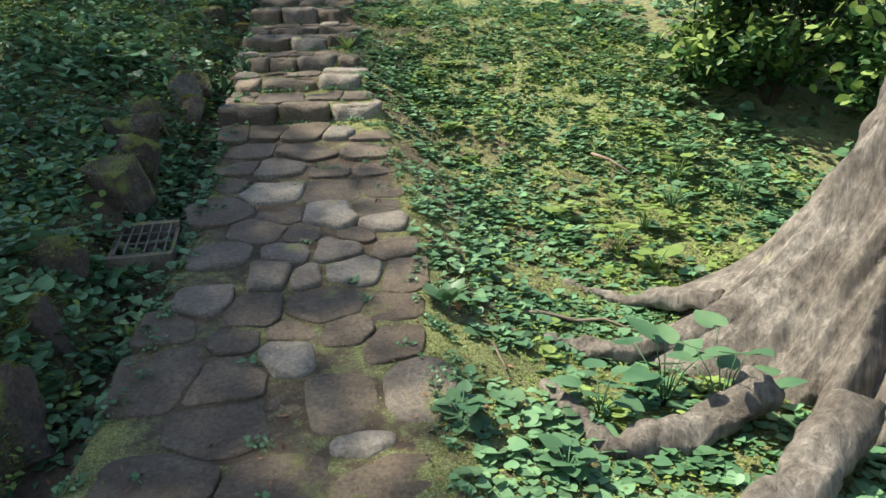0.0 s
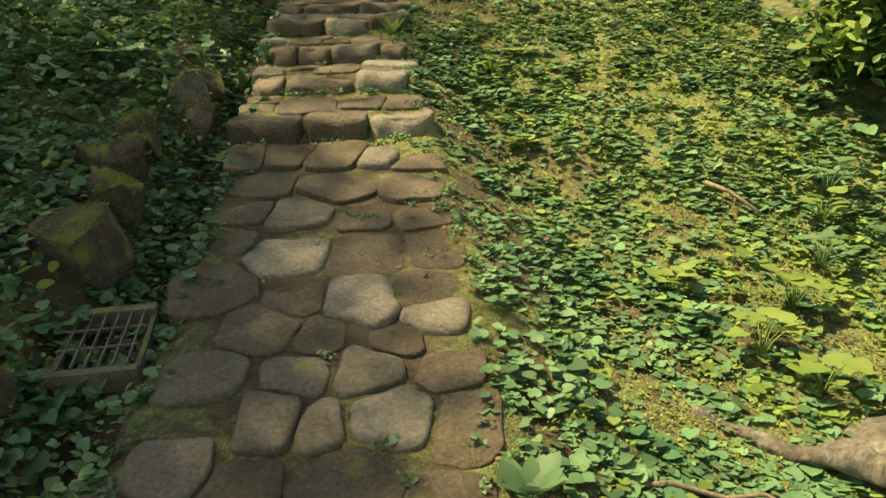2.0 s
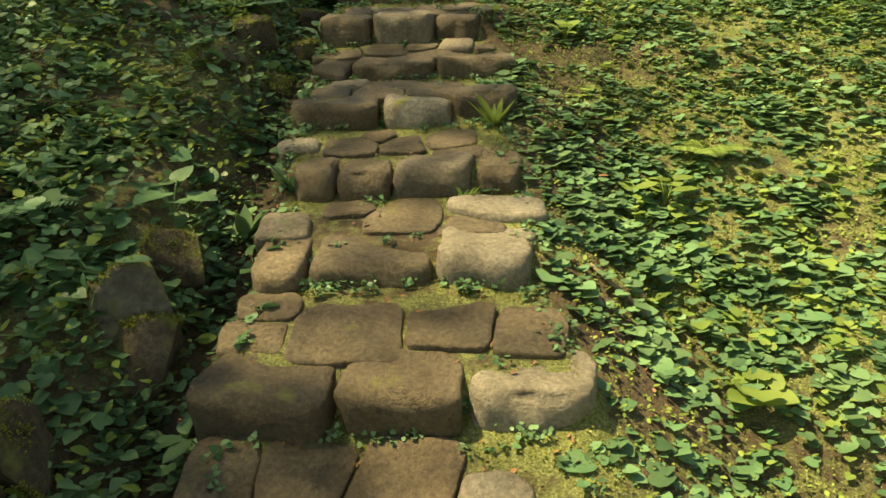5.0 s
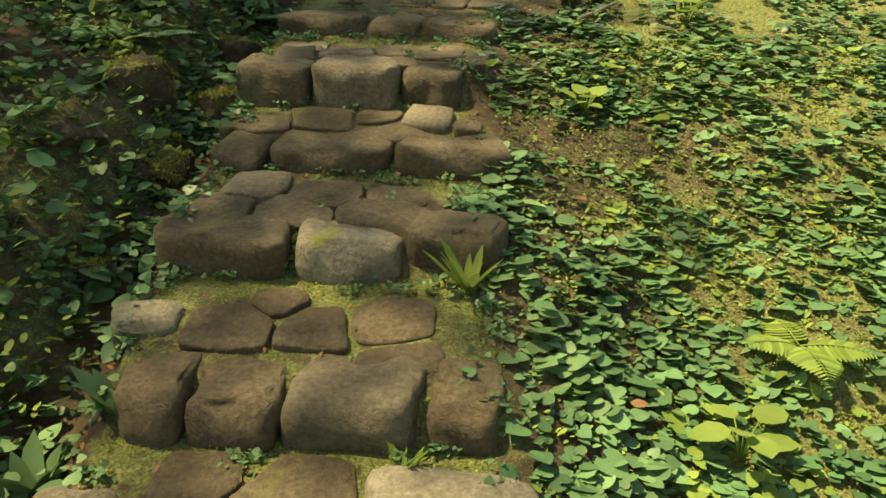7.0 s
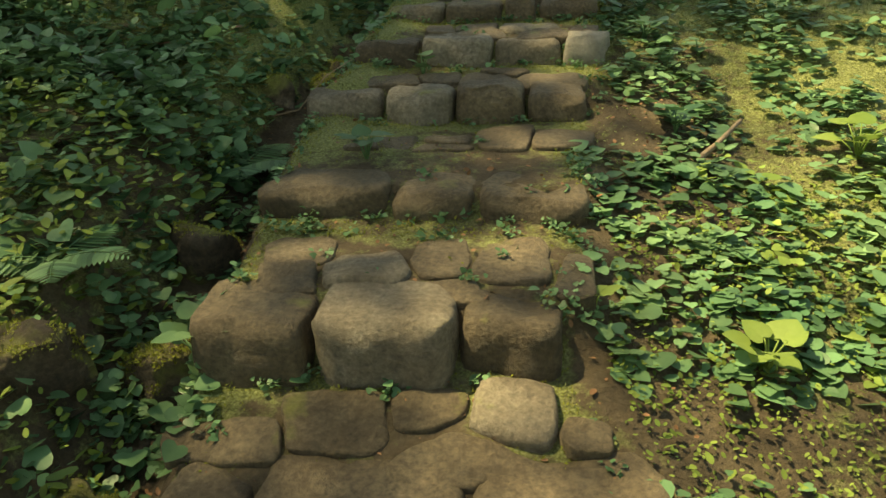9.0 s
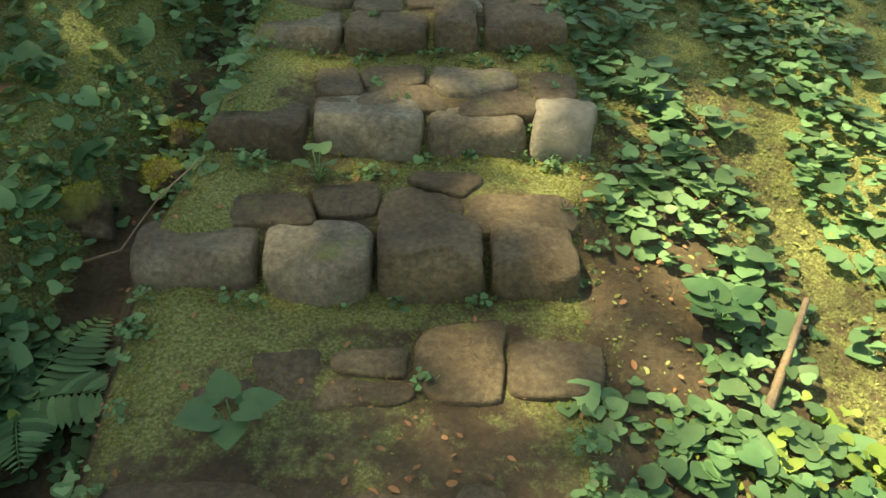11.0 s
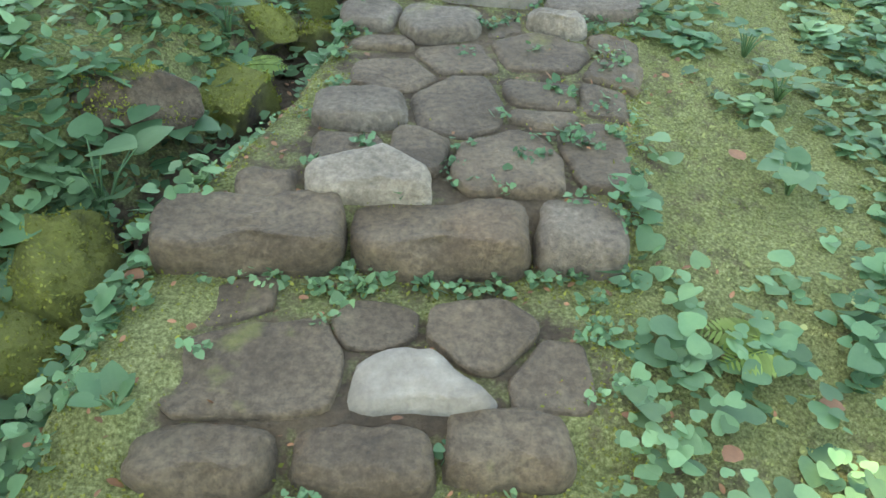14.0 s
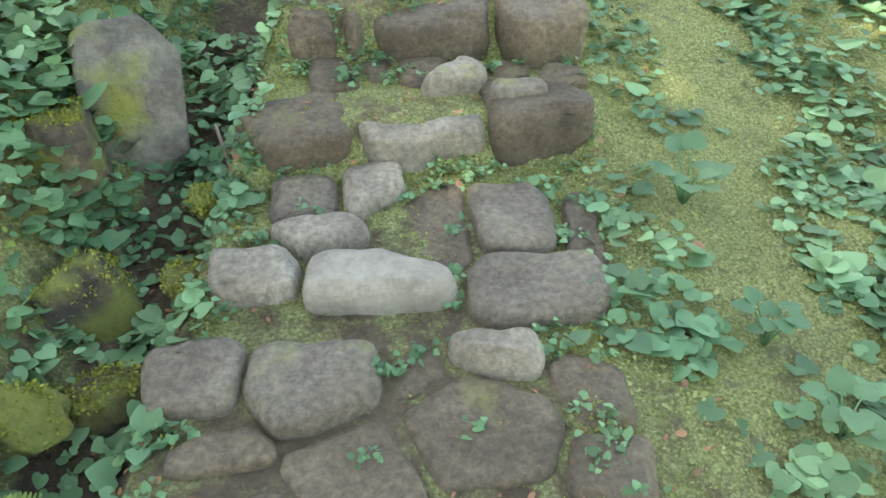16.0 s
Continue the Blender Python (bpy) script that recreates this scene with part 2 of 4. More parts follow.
def moss_amount(x, y):
    """How much moss grows at a place, 0 to 1: most on the verge higher up, some along the path's edges and under the steps, little on the bank."""
    x, y = np.asarray(x, float), np.asarray(y, float)
    c, h = np.interp(y, MID_Y, MID_X), np.interp(y, MID_Y, HALF)
    u = x - c
    out_r, out_l = u - h, -u - h
    verge = np.interp(y, [0, 3, 6, 9.5, 11.5, 13, 16], [0.5, 0.56, 0.58, 0.56, 0.58, 0.66, 0.64])
    ahead = np.array([s[0] for s in STEPS])[None] - np.ravel(y)[:, None]
    foot = (np.where(ahead > -0.02, ahead, 9).min(1) < 0.2).reshape(np.shape(y))
    bed = 0.4 + 0.07 * smooth(10.0, 12.5, y) + 0.14 * smooth(-0.22, -0.02, np.maximum(out_r, out_l)) + 0.12 * foot
    verge = verge - np.interp(y, [2.5, 3.5, 5.0, 5.6, 6.0, 9.3, 10.5, 11.5], [0.06, 0.13, 0.13, 0.2, 0.28, 0.28, 0.12, 0.0]) * np.exp(-((out_r - 0.25) / 0.28) ** 2)
    m = np.where(out_r > 0, verge, np.where(out_l > 0, np.interp(y, [8, 10, 11.5], [0.46, 0.52, 0.64]) - 0.3 * ((out_l < 0.3) & (out_l > 0.04)), bed))
    return np.clip(m + 0.25 * moss_bank(out_l, y) + 0.15 * fbm(x * 2.4, y * 2.4, 41) + 0.07 * fbm(x * 6, y * 6, 42), 0, 1)


def link_mesh(name, verts, faces, mat, parent=None, label="", shade=True):
    me = bpy.data.meshes.new(name)
    me.from_pydata(verts, [], faces)
    me.materials.append(mat)
    if shade:
        me.polygons.foreach_set("use_smooth", [True] * len(me.polygons))
    ob = new(name, me)
    if parent:
        ob.parent = parent
    if label:
        ob["label"] = label
    return ob


def thing(name, x=0, y=0, z=0, label="", category="", group="", kind=""):
    return tagged(new(name), label, category, group, kind) if not (x or y or z) else _placed(name, x, y, z, label, category, group, kind)


def _placed(name, x, y, z, label, category, group, kind):
    ob = tagged(new(name), label, category, group, kind)
    ob.matrix_basis = pose(x, y, z)
    return ob


def build_ground():
    def axis(lo, a, b, hi, step):
        fine_part = np.arange(a, b, step)
        k = np.linspace(0, 1, 26)[1:]
        return np.concatenate([(a - (a - lo) * k ** 2.6)[::-1], fine_part, b + (hi - b) * k ** 2.6])
    xs, ys = axis(-70, -2.6, 3.4, 70, 0.045), axis(-60, 1.2, 15.2, 80, 0.036)
    gx, gy = np.meshgrid(xs, ys)
    gz = ground_z(gx, gy)
    nx, ny = len(xs), len(ys)
    me = bpy.data.meshes.new("ground")
    co = np.stack([gx, gy, gz], -1).reshape(-1, 3)
    i = (np.arange(ny - 1)[:, None] * nx + np.arange(nx - 1)[None, :]).ravel()
    quads = np.stack([i, i + 1, i + nx + 1, i + nx], -1)
    me.from_pydata(co.tolist(), [], quads.tolist())
    me.materials.append(SOIL)
    me.polygons.foreach_set("use_smooth", [True] * len(me.polygons))
    layer = me.attributes.new("moss", "FLOAT", "POINT")
    layer.data.foreach_set("value", moss_amount(gx, gy).ravel().astype(np.float32))
    tagged(new("ground", me), "brown soil with yellow-green moss on a wooded slope", "ground", kind="structure")


build_ground()


# ---- stones ----
def stone_data(w, d, h, seed, mat, blocky=4.0, rough=0.08, cuts=5, corner=0.12, facets=0):
    """A worn stone: a cube drawn towards a superellipsoid, with an uneven many-sided outline and chipped faces."""
    bm = bmesh.new()
    bmesh.ops.create_cube(bm, size=2)
    bmesh.ops.subdivide_edges(bm, edges=bm.edges[:], cuts=cuts, use_grid_fill=True)
    rng = random.Random(seed)
    waves = [(k, rng.uniform(0.25, 1) * corner / (k ** 0.5), rng.uniform(0, 6.28)) for k in (2, 3, 4, 5, 7)]
    off = Vector((rng.uniform(-50, 50), rng.uniform(-50, 50), rng.uniform(-50, 50)))
    tilt_x, tilt_y = rng.uniform(-0.05, 0.05), rng.uniform(-0.05, 0.05)
    planes = [(Vector((rng.gauss(0, 1), rng.gauss(0, 1), rng.gauss(0, 0.8))).normalized(), rng.uniform(0.56, 0.86) if facets > 5 else rng.uniform(0.92, 1.1)) for i in range(facets)]
    for v in bm.verts:
        p = v.co
        s = (abs(p.x) ** blocky + abs(p.y) ** blocky + abs(p.z) ** blocky) ** (-1 / blocky)
        q = p * s
        a = math.atan2(q.y, q.x)
        r = 1 + sum(g * math.sin(k * a + f) for k, g, f in waves) * min(1, math.hypot(q.x, q.y))
        q = Vector((q.x * r * w / 2, q.y * r * d / 2, q.z * h / 2))
        nz = noise.noise(q * 6 + off) * 0.55 + noise.noise(q * 15 + off) * 0.3 + noise.noise(q * 38 + off) * 0.15
        q += p.normalized() * nz * rough * min(w, d, 0.3)
        for n_way, reach in planes:
            over = (q.x * n_way.x / w + q.y * n_way.y / d + q.z * n_way.z / h) * 2 - reach
            if over > 0:
                q -= Vector((n_way.x * w, n_way.y * d, n_way.z * h)) * (over * 0.5 * 0.97)
        q.z += q.x * tilt_x + q.y * tilt_y
        v.co = q
    me = bpy.data.meshes.new("stone")
    bm.to_mesh(me)
    bm.free()
    me.materials.append(mat)
    me.polygons.foreach_set("use_smooth", [True] * len(me.polygons))
    return me


LANDING_NEAR = [(0.04, 1.93, 0.43, 0.22, 9, 0), (0.15, 2.18, 0.34, 0.29, 7, 0), (0.11, 2.47, 0.27, 0.31, 7, 0), (-0.17, 2.50, 0.31, 0.42, 9, 0), (-0.25, 2.85, 0.22, 0.26, 9, 0), (-0.15, 3.06, 0.23, 0.24, 8, 1), (0.11, 2.98, 0.23, 0.30, 6, 0), (0.08, 2.74, 0.17, 0.22, 7, 0), (0.42, 3.02, 0.33, 0.30, 3, 0), (0.31, 2.80, 0.19, 0.16, 5, 0), (0.31, 2.61, 0.19, 0.25, 5, 2), (0.54, 2.79, 0.19, 0.20, 3, 0), (0.74, 2.68, 0.20, 0.22, 1, 0), (0.55, 2.32, 0.25, 0.32, 3, 0), (0.85, 2.38, 0.24, 0.39, 0, 1)]
LANDING_SIDE = [(0.66, 2.06, 0.19, 0.12, 2, 2), (0.37, 2.28, 0.14, 0.17, 5, 0), (0.37, 1.91, 0.34, 0.22, 5, 0), (0.78, 1.90, 0.36, 0.21, 1, 0), (0.72, 2.98, 0.22, 0.19, 1, 0), (0.78, 3.28, 0.18, 0.31, 1, 0)]
LANDING_MID = [(-0.17, 3.52, 0.27, 0.23, 9, 1), (0.12, 3.29, 0.16, 0.28, 7, 1), (0.16, 3.50, 0.20, 0.19, 6, 1), (0.30, 3.27, 0.12, 0.23, 5, 1), (0.42, 3.54, 0.20, 0.24, 4, 1), (0.52, 3.33, 0.24, 0.27, 3, 2), (0.21, 3.77, 0.17, 0.23, 5, 0), (0.50, 3.72, 0.17, 0.17, 3, 0), (0.64, 3.87, 0.22, 0.17, 2, 2), (0.32, 4.00, 0.30, 0.43, 4, 2), (-0.04, 3.81, 0.29, 0.31, 7, 0), (0.05, 3.98, 0.26, 0.24, 6, 0), (-0.31, 4.08, 0.32, 0.35, 9, 0), (0.71, 3.54, 0.21, 0.19, 1, 0), (0.58, 4.09, 0.24, 0.26, 2, 0), (0.62, 4.40, 0.22, 0.32, 1, 0)]
LANDING_FAR = [(-0.05, 4.32, 0.37, 0.26, 6, 2), (0.29, 4.33, 0.32, 0.42, 4, 0), (-0.34, 4.47, 0.16, 0.21, 8, 0), (-0.36, 4.75, 0.26, 0.26, 8, 0), (-0.09, 4.73, 0.29, 0.27, 6, 1), (0.25, 4.68, 0.25, 0.24, 4, 0), (0.53, 4.69, 0.25, 0.21, 2, 0), (-0.34, 5.00, 0.28, 0.28, 7, 0), (0.06, 4.98, 0.36, 0.30, 5, 0), (0.46, 5.00, 0.30, 0.30, 2, 0), (0.24, 5.30, 0.21, 0.22, 3, 2), (-0.51, 5.35, 0.20, 0.37, 8, 0), (-0.29, 5.38, 0.27, 0.37, 6, 0), (-0.00, 5.34, 0.30, 0.35, 5, 0), (0.48, 5.22, 0.25, 0.20, 2, 0)]
TREAD_1 = [(-0.57, 5.80, 0.18, 0.21, 11, 0), (-0.23, 5.81, 0.35, 0.38, 7, 0), (0.07, 5.86, 0.30, 0.24, 4, 0), (0.32, 5.84, 0.21, 0.26, 1, 0), (-0.58, 5.99, 0.18, 0.15, 11, 0)]
TREAD_2 = [(-0.64, 6.39, 0.17, 0.25, 10, 1), (-0.42, 6.61, 0.18, 0.14, 7, 0), (-0.17, 6.50, 0.27, 0.39, 5, 0), (0.10, 6.41, 0.23, 0.17, 3, 0), (0.18, 6.59, 0.33, 0.17, 2, 2)]
TREAD_3 = [(-0.76, 7.04, 0.17, 0.12, 14, 2), (-0.41, 7.18, 0.15, 0.10, 10, 0), (-0.26, 7.05, 0.19, 0.19, 8, 0), (-0.07, 7.12, 0.22, 0.17, 6, 0), (-0.51, 7.03, 0.21, 0.17, 11, 0), (-0.01, 6.96, 0.19, 0.13, 6, 0)]
TREAD_4 = [(-0.68, 7.74, 0.20, 0.28, 11, 1), (-0.72, 7.49, 0.18, 0.21, 12, 0), (-0.47, 7.50, 0.26, 0.20, 9, 0), (-0.42, 7.68, 0.21, 0.20, 8, 0), (-0.18, 7.53, 0.29, 0.19, 6, 0), (-0.16, 7.71, 0.18, 0.16, 6, 0)]
TREAD_5 = [(-0.84, 8.16, 0.27, 0.14, 11, 0), (-0.59, 8.25, 0.25, 0.20, 7, 0), (-0.37, 8.32, 0.18, 0.13, 4, 0), (-0.17, 8.30, 0.19, 0.20, 1, 1), (-0.23, 8.15, 0.37, 0.22, 3, 0), (0.02, 8.23, 0.10, 0.12, -1, 0)]
TREAD_6 = [(-0.81, 8.63, 0.17, 0.20, 9, 0), (-0.60, 8.68, 0.25, 0.23, 7, 1), (-0.39, 8.78, 0.17, 0.24, 4, 0), (-0.37, 8.60, 0.25, 0.13, 4, 0), (-0.18, 8.74, 0.20, 0.30, 1, 0), (0.00, 8.69, 0.09, 0.20, -1, 0), (-0.83, 8.81, 0.18, 0.17, 9, 0)]
TREAD_7 = [(-0.67, 9.58, 0.16, 0.13, 5, 0), (-0.47, 9.62, 0.16, 0.08, 2, 0), (-0.24, 9.61, 0.21, 0.21, -1, 0), (-0.48, 9.53, 0.22, 0.08, 3, 0), (-0.04, 9.59, 0.20, 0.13, -4, 0), (-0.79, 9.52, 0.14, 0.06, 7, 0)]
TREAD_8 = [(-0.76, 10.07, 0.21, 0.16, 5, 0), (-0.57, 10.14, 0.17, 0.13, 3, 0), (-0.28, 10.21, 0.22, 0.09, -0, 0), (-0.34, 10.09, 0.21, 0.18, 0, 0), (-0.08, 10.05, 0.27, 0.18, -3, 0)]
TREAD_9 = [(-0.61, 10.63, 0.14, 0.17, 5, 0), (-0.45, 10.67, 0.25, 0.13, 2, 0), (-0.62, 10.49, 0.11, 0.09, 5, 0), (-0.41, 10.51, 0.32, 0.16, 2, 0), (-0.20, 10.63, 0.30, 0.17, -1, 1), (0.08, 10.61, 0.13, 0.17, -5, 0), (-0.12, 10.47, 0.22, 0.14, -2, 0)]
TREAD_10 = [(-0.74, 11.22, 0.29, 0.25, 5, 1), (-0.51, 11.17, 0.18, 0.25, 3, 0), (-0.31, 11.17, 0.22, 0.19, 0, 0), (-0.19, 11.07, 0.10, 0.09, -1, 2), (-0.08, 11.14, 0.12, 0.19, -2, 0), (0.06, 11.10, 0.10, 0.15, -4, 0)]
TREAD_11 = [(-0.48, 11.67, 0.32, 0.21, 5, 0), (-0.25, 11.78, 0.16, 0.11, 1, 0), (-0.04, 11.74, 0.20, 0.16, -2, 0), (-0.16, 11.61, 0.27, 0.18, -0, 3), (0.10, 11.63, 0.14, 0.19, -4, 0), (-0.56, 11.84, 0.15, 0.11, 5, 0)]
TREAD_12 = [(-0.51, 12.13, 0.13, 0.14, 4, 0), (-0.29, 12.16, 0.28, 0.22, 1, 2), (-0.35, 12.32, 0.15, 0.13, 2, 0), (-0.15, 12.31, 0.14, 0.18, -0, 0), (0.06, 12.27, 0.26, 0.26, -3, 0), (0.30, 12.31, 0.15, 0.27, -5, 0), (0.19, 12.47, 0.20, 0.09, -4, 0), (-0.04, 12.53, 0.24, 0.30, -1, 0), (-0.31, 12.51, 0.22, 0.17, 2, 1), (0.20, 12.60, 0.20, 0.13, -4, 0), (-0.23, 12.72, 0.23, 0.18, 1, 0), (0.37, 12.58, 0.13, 0.19, -5, 0)]
UPPER_LANDING = [(0.20, 12.88, 0.35, 0.21, -8, 0), (-0.02, 12.84, 0.28, 0.18, -5, 0), (-0.26, 12.94, 0.19, 0.08, -1, 0), (-0.32, 13.12, 0.18, 0.17, 0, 1), (-0.08, 13.05, 0.26, 0.18, -3, 1), (0.13, 13.04, 0.12, 0.11, -6, 0), (0.30, 13.04, 0.17, 0.09, -9, 2), (0.47, 12.91, 0.14, 0.18, -11, 0), (0.43, 12.73, 0.16, 0.17, -12, 0), (-0.17, 13.39, 0.18, 0.13, -2, 2)]
UPPER_LANDING_FAR = [(0.11, 13.31, 0.32, 0.15, -5, 3), (0.45, 13.23, 0.29, 0.19, -10, 1), (-0.01, 13.50, 0.21, 0.11, -4, 2), (-0.03, 13.68, 0.16, 0.16, -3, 1), (0.15, 13.67, 0.16, 0.18, -5, 2), (0.25, 13.50, 0.25, 0.31, -6, 0), (0.48, 13.47, 0.21, 0.24, -9, 1), (0.65, 13.41, 0.09, 0.27, -11, 0)]
TREAD_13 = [(0.11, 14.07, 0.12, 0.18, -4, 0), (0.24, 14.10, 0.09, 0.12, -5, 0), (0.38, 14.06, 0.15, 0.13, -6, 0), (0.45, 13.97, 0.17, 0.16, -7, 2), (0.65, 14.03, 0.11, 0.18, -9, 0), (0.79, 13.95, 0.12, 0.14, -11, 0), (0.62, 13.88, 0.16, 0.11, -9, 1)]
RISERS = {
    1: [(-0.46, -0.12, 0.38, 0), (-0.05, -0.09, 0.33, 0), (0.34, -0.06, 0.31, 2)],
    2: [(-0.59, -0.12, 0.18, 0), (-0.26, -0.10, 0.44, 0), (0.16, -0.08, 0.32, 2)],
    3: [(-0.61, -0.13, 0.18, 0), (-0.40, -0.10, 0.24, 0), (-0.10, -0.05, 0.33, 1), (0.17, -0.01, 0.17, 0)],
    4: [(-0.66, -0.14, 0.40, 0), (-0.26, -0.07, 0.31, 2), (0.08, -0.01, 0.27, 0)],
    5: [(-0.83, -0.17, 0.19, 0), (-0.49, -0.11, 0.47, 0), (-0.03, -0.02, 0.41, 0)],
    6: [(-0.84, -0.11, 0.28, 0), (-0.51, -0.10, 0.36, 1), (-0.18, -0.08, 0.23, 0)],
    7: [(-0.82, -0.01, 0.39, 0), (-0.46, -0.01, 0.27, 0), (-0.14, -0.01, 0.34, 0)],
    8: [(-0.95, -0.11, 0.28, 1), (-0.63, -0.11, 0.27, 2), (-0.32, -0.12, 0.27, 0), (-0.06, -0.12, 0.20, 0)],
    9: [(-0.84, -0.04, 0.26, 0), (-0.52, -0.04, 0.34, 2), (-0.19, -0.04, 0.28, 1), (0.09, -0.04, 0.17, 3)],
    10: [(-0.79, -0.06, 0.29, 1), (-0.48, -0.06, 0.29, 0), (-0.23, -0.06, 0.17, 0), (0.00, -0.05, 0.27, 0)],
    11: [(-0.56, -0.06, 0.23, 0), (-0.26, -0.06, 0.23, 0), (-0.00, -0.07, 0.19, 0)],
    12: [(-0.53, -0.10, 0.35, 0), (-0.10, -0.10, 0.38, 0), (0.22, -0.10, 0.20, 1)],
    13: [(-0.01, 0.13, 0.27, 0), (0.32, 0.05, 0.36, 2), (0.65, -0.02, 0.28, 0)],
    14: [(0.06, 0.06, 0.15, 0), (0.19, 0.03, 0.08, 0), (0.42, -0.02, 0.35, 0), (0.78, -0.08, 0.23, 0)],
}


def reach(stone, way):
    """How far a stone goes from its middle in a direction, taken as a rounded rectangle."""
    x, y, w, d, rot = stone[:5]
    a = math.atan2(way[1], way[0]) - radians(rot)
    return (abs(math.cos(a) / (w / 2)) ** 4 + abs(math.sin(a) / (d / 2)) ** 4) ** -0.25


def outline(stone, others, seed, joint=0.007):
    """An uneven many-sided outline, cut back where a neighbour lies so that the stones fit together with narrow joints."""
    x, y, w, d, rot = stone[:5]
    rng = random.Random(seed)
    c, s = math.cos(radians(rot)), math.sin(radians(rot))
    poly = []
    for sx, sy in ((1, -1), (1, 1), (-1, 1), (-1, -1)):
        px, py = sx * w / 2 * rng.uniform(1.05, 1.36), sy * d / 2 * rng.uniform(1.05, 1.36)
        cut_x, cut_y = sx * w / 2 * rng.uniform(0.12, 0.6), sy * d / 2 * rng.uniform(0.12, 0.6)
        for qx, qy in ((px - cut_x, py), (px, py - cut_y)):
            poly.append((qx * c - qy * s, qx * s + qy * c))
    poly.sort(key=lambda p: math.atan2(p[1], p[0]))
    for other in others:
        dx, dy = other[0] - x, other[1] - y
        gap = math.hypot(dx, dy)
        if other is stone or gap > 0.8 or gap < 0.02:
            continue
        way = (dx / gap, dy / gap)
        mine, its = reach(stone, way), reach(other, way)
        limit = gap * mine / (mine + its) - joint
        if stone[7]:
            if other[7] != stone[7]:
                continue
            way, limit = (math.copysign(1, dx), 0), abs(dx) * w / (w + other[2]) - joint * 1.7
        elif other[7]:
            if abs(dx) > (w + other[2]) / 2:
                continue
            way, limit = (0, math.copysign(1, dy)), max(abs(dy) - other[3] / 2 - joint, d * 0.3)
        if limit > mine * 1.3:
            continue
        cut = []
        for i in range(len(poly)):
            p, q = poly[i], poly[(i + 1) % len(poly)]
            sp, sq = p[0] * way[0] + p[1] * way[1] - limit, q[0] * way[0] + q[1] * way[1] - limit
            if sp <= 0:
                cut.append(p)
            if sp * sq < 0:
                t = sp / (sp - sq)
                cut.append((p[0] + (q[0] - p[0]) * t, p[1] + (q[1] - p[1]) * t))
        poly = cut
        if len(poly) < 3:
            return None
    return poly


def block_data(poly, h, arris, rough, seed, mat, wave=0.01, front=0.0):
    """A worn stone over its outline: a nearly flat uneven top, a rounded arris and a rough broken side."""
    rng = random.Random(seed)
    n = 44
    cx, cy = sum(p[0] for p in poly) / len(poly), sum(p[1] for p in poly) / len(poly)
    radius = []
    for i in range(n):
        a = 6.2832 * i / n
        dx, dy = math.cos(a), math.sin(a)
        best = 0.02
        for j in range(len(poly)):
            x1, y1 = poly[j][0] - cx, poly[j][1] - cy
            x2, y2 = poly[(j + 1) % len(poly)][0] - cx, poly[(j + 1) % len(poly)][1] - cy
            ex, ey = x2 - x1, y2 - y1
            det = dx * ey - dy * ex
            if abs(det) > 1e-9:
                t, u = (x1 * ey - y1 * ex) / det, (x1 * dy - y1 * dx) / det
                if t > 0 and -1e-6 <= u <= 1 + 1e-6:
                    best = max(best, t)
        radius.append(best)
    radius = [(radius[i - 1] + 3 * radius[i] + radius[(i + 1) % n]) / 5 for i in range(n)]
    off = Vector((rng.uniform(-50, 50), rng.uniform(-50, 50), rng.uniform(-50, 50)))
    tilt_x, tilt_y = rng.uniform(-0.035, 0.035), rng.uniform(-0.035, 0.035)
    verts, faces = [(cx, cy, h / 2)], []
    rings = [(0.36, 0, 0), (0.7, 0, 0), (0.92, 0, -0.06), (0, 1.3, -0.25), (0, 0.6, -0.6), (0, 0.2, -1.15), (0, 0, -2.0)]
    down = [0.15, 0.3, 0.5, 0.75, 1.0] if h > 0.15 else [0.5, 1.0]
    rings += [(0, -0.12 if f < 0.7 else 0.1, -2.2 - f) for f in down]
    for f, back, drop in rings:
        for i in range(n):
            a = 6.2832 * i / n
            worn = 1 + front * max(0.0, -math.sin(a)) ** 2
            edge = min(arris * worn, radius[i] * 0.36)
            r = (radius[i] - 1.35 * edge) * f if f else radius[i] - back * edge
            arris_z = 2.0 * arris * worn
            z = h / 2 + (drop * arris * worn if drop > -2.1 else -arris_z - (-2.2 - drop) * (h - arris_z))
            x, y = cx + math.cos(a) * r, cy + math.sin(a) * r
            p = Vector((x, y, z)) + off
            if not f:
                chip = rough * (0.7 * noise.noise(p * 7) + 0.4 * noise.noise(p * 17) + 0.2 * noise.noise(p * 36))
                x, y = x + math.cos(a) * chip, y + math.sin(a) * chip
                z += chip * 0.4 * (drop > -1.3)
            q = Vector((x, y, 0)) + off
            top = 1.0 if drop > -2.1 else 1 - (-2.2 - drop)
            z += top * (wave * noise.noise(q * 4.5) + wave * 0.5 * noise.noise(q * 13)) + x * tilt_x + y * tilt_y
            verts.append((x, y, z))
    for i in range(n):
        faces.append((0, 1 + i, 1 + (i + 1) % n))
    for r in range(len(rings) - 1):
        for i in range(n):
            p, q = 1 + r * n + i, 1 + r * n + (i + 1) % n
            faces.append((p, p + n, q + n, q))
    me = bpy.data.meshes.new("stone")
    me.from_pydata(verts, [], faces)
    me.materials.append(mat)
    me.polygons.foreach_set("use_smooth", [True] * len(me.polygons))
    return me


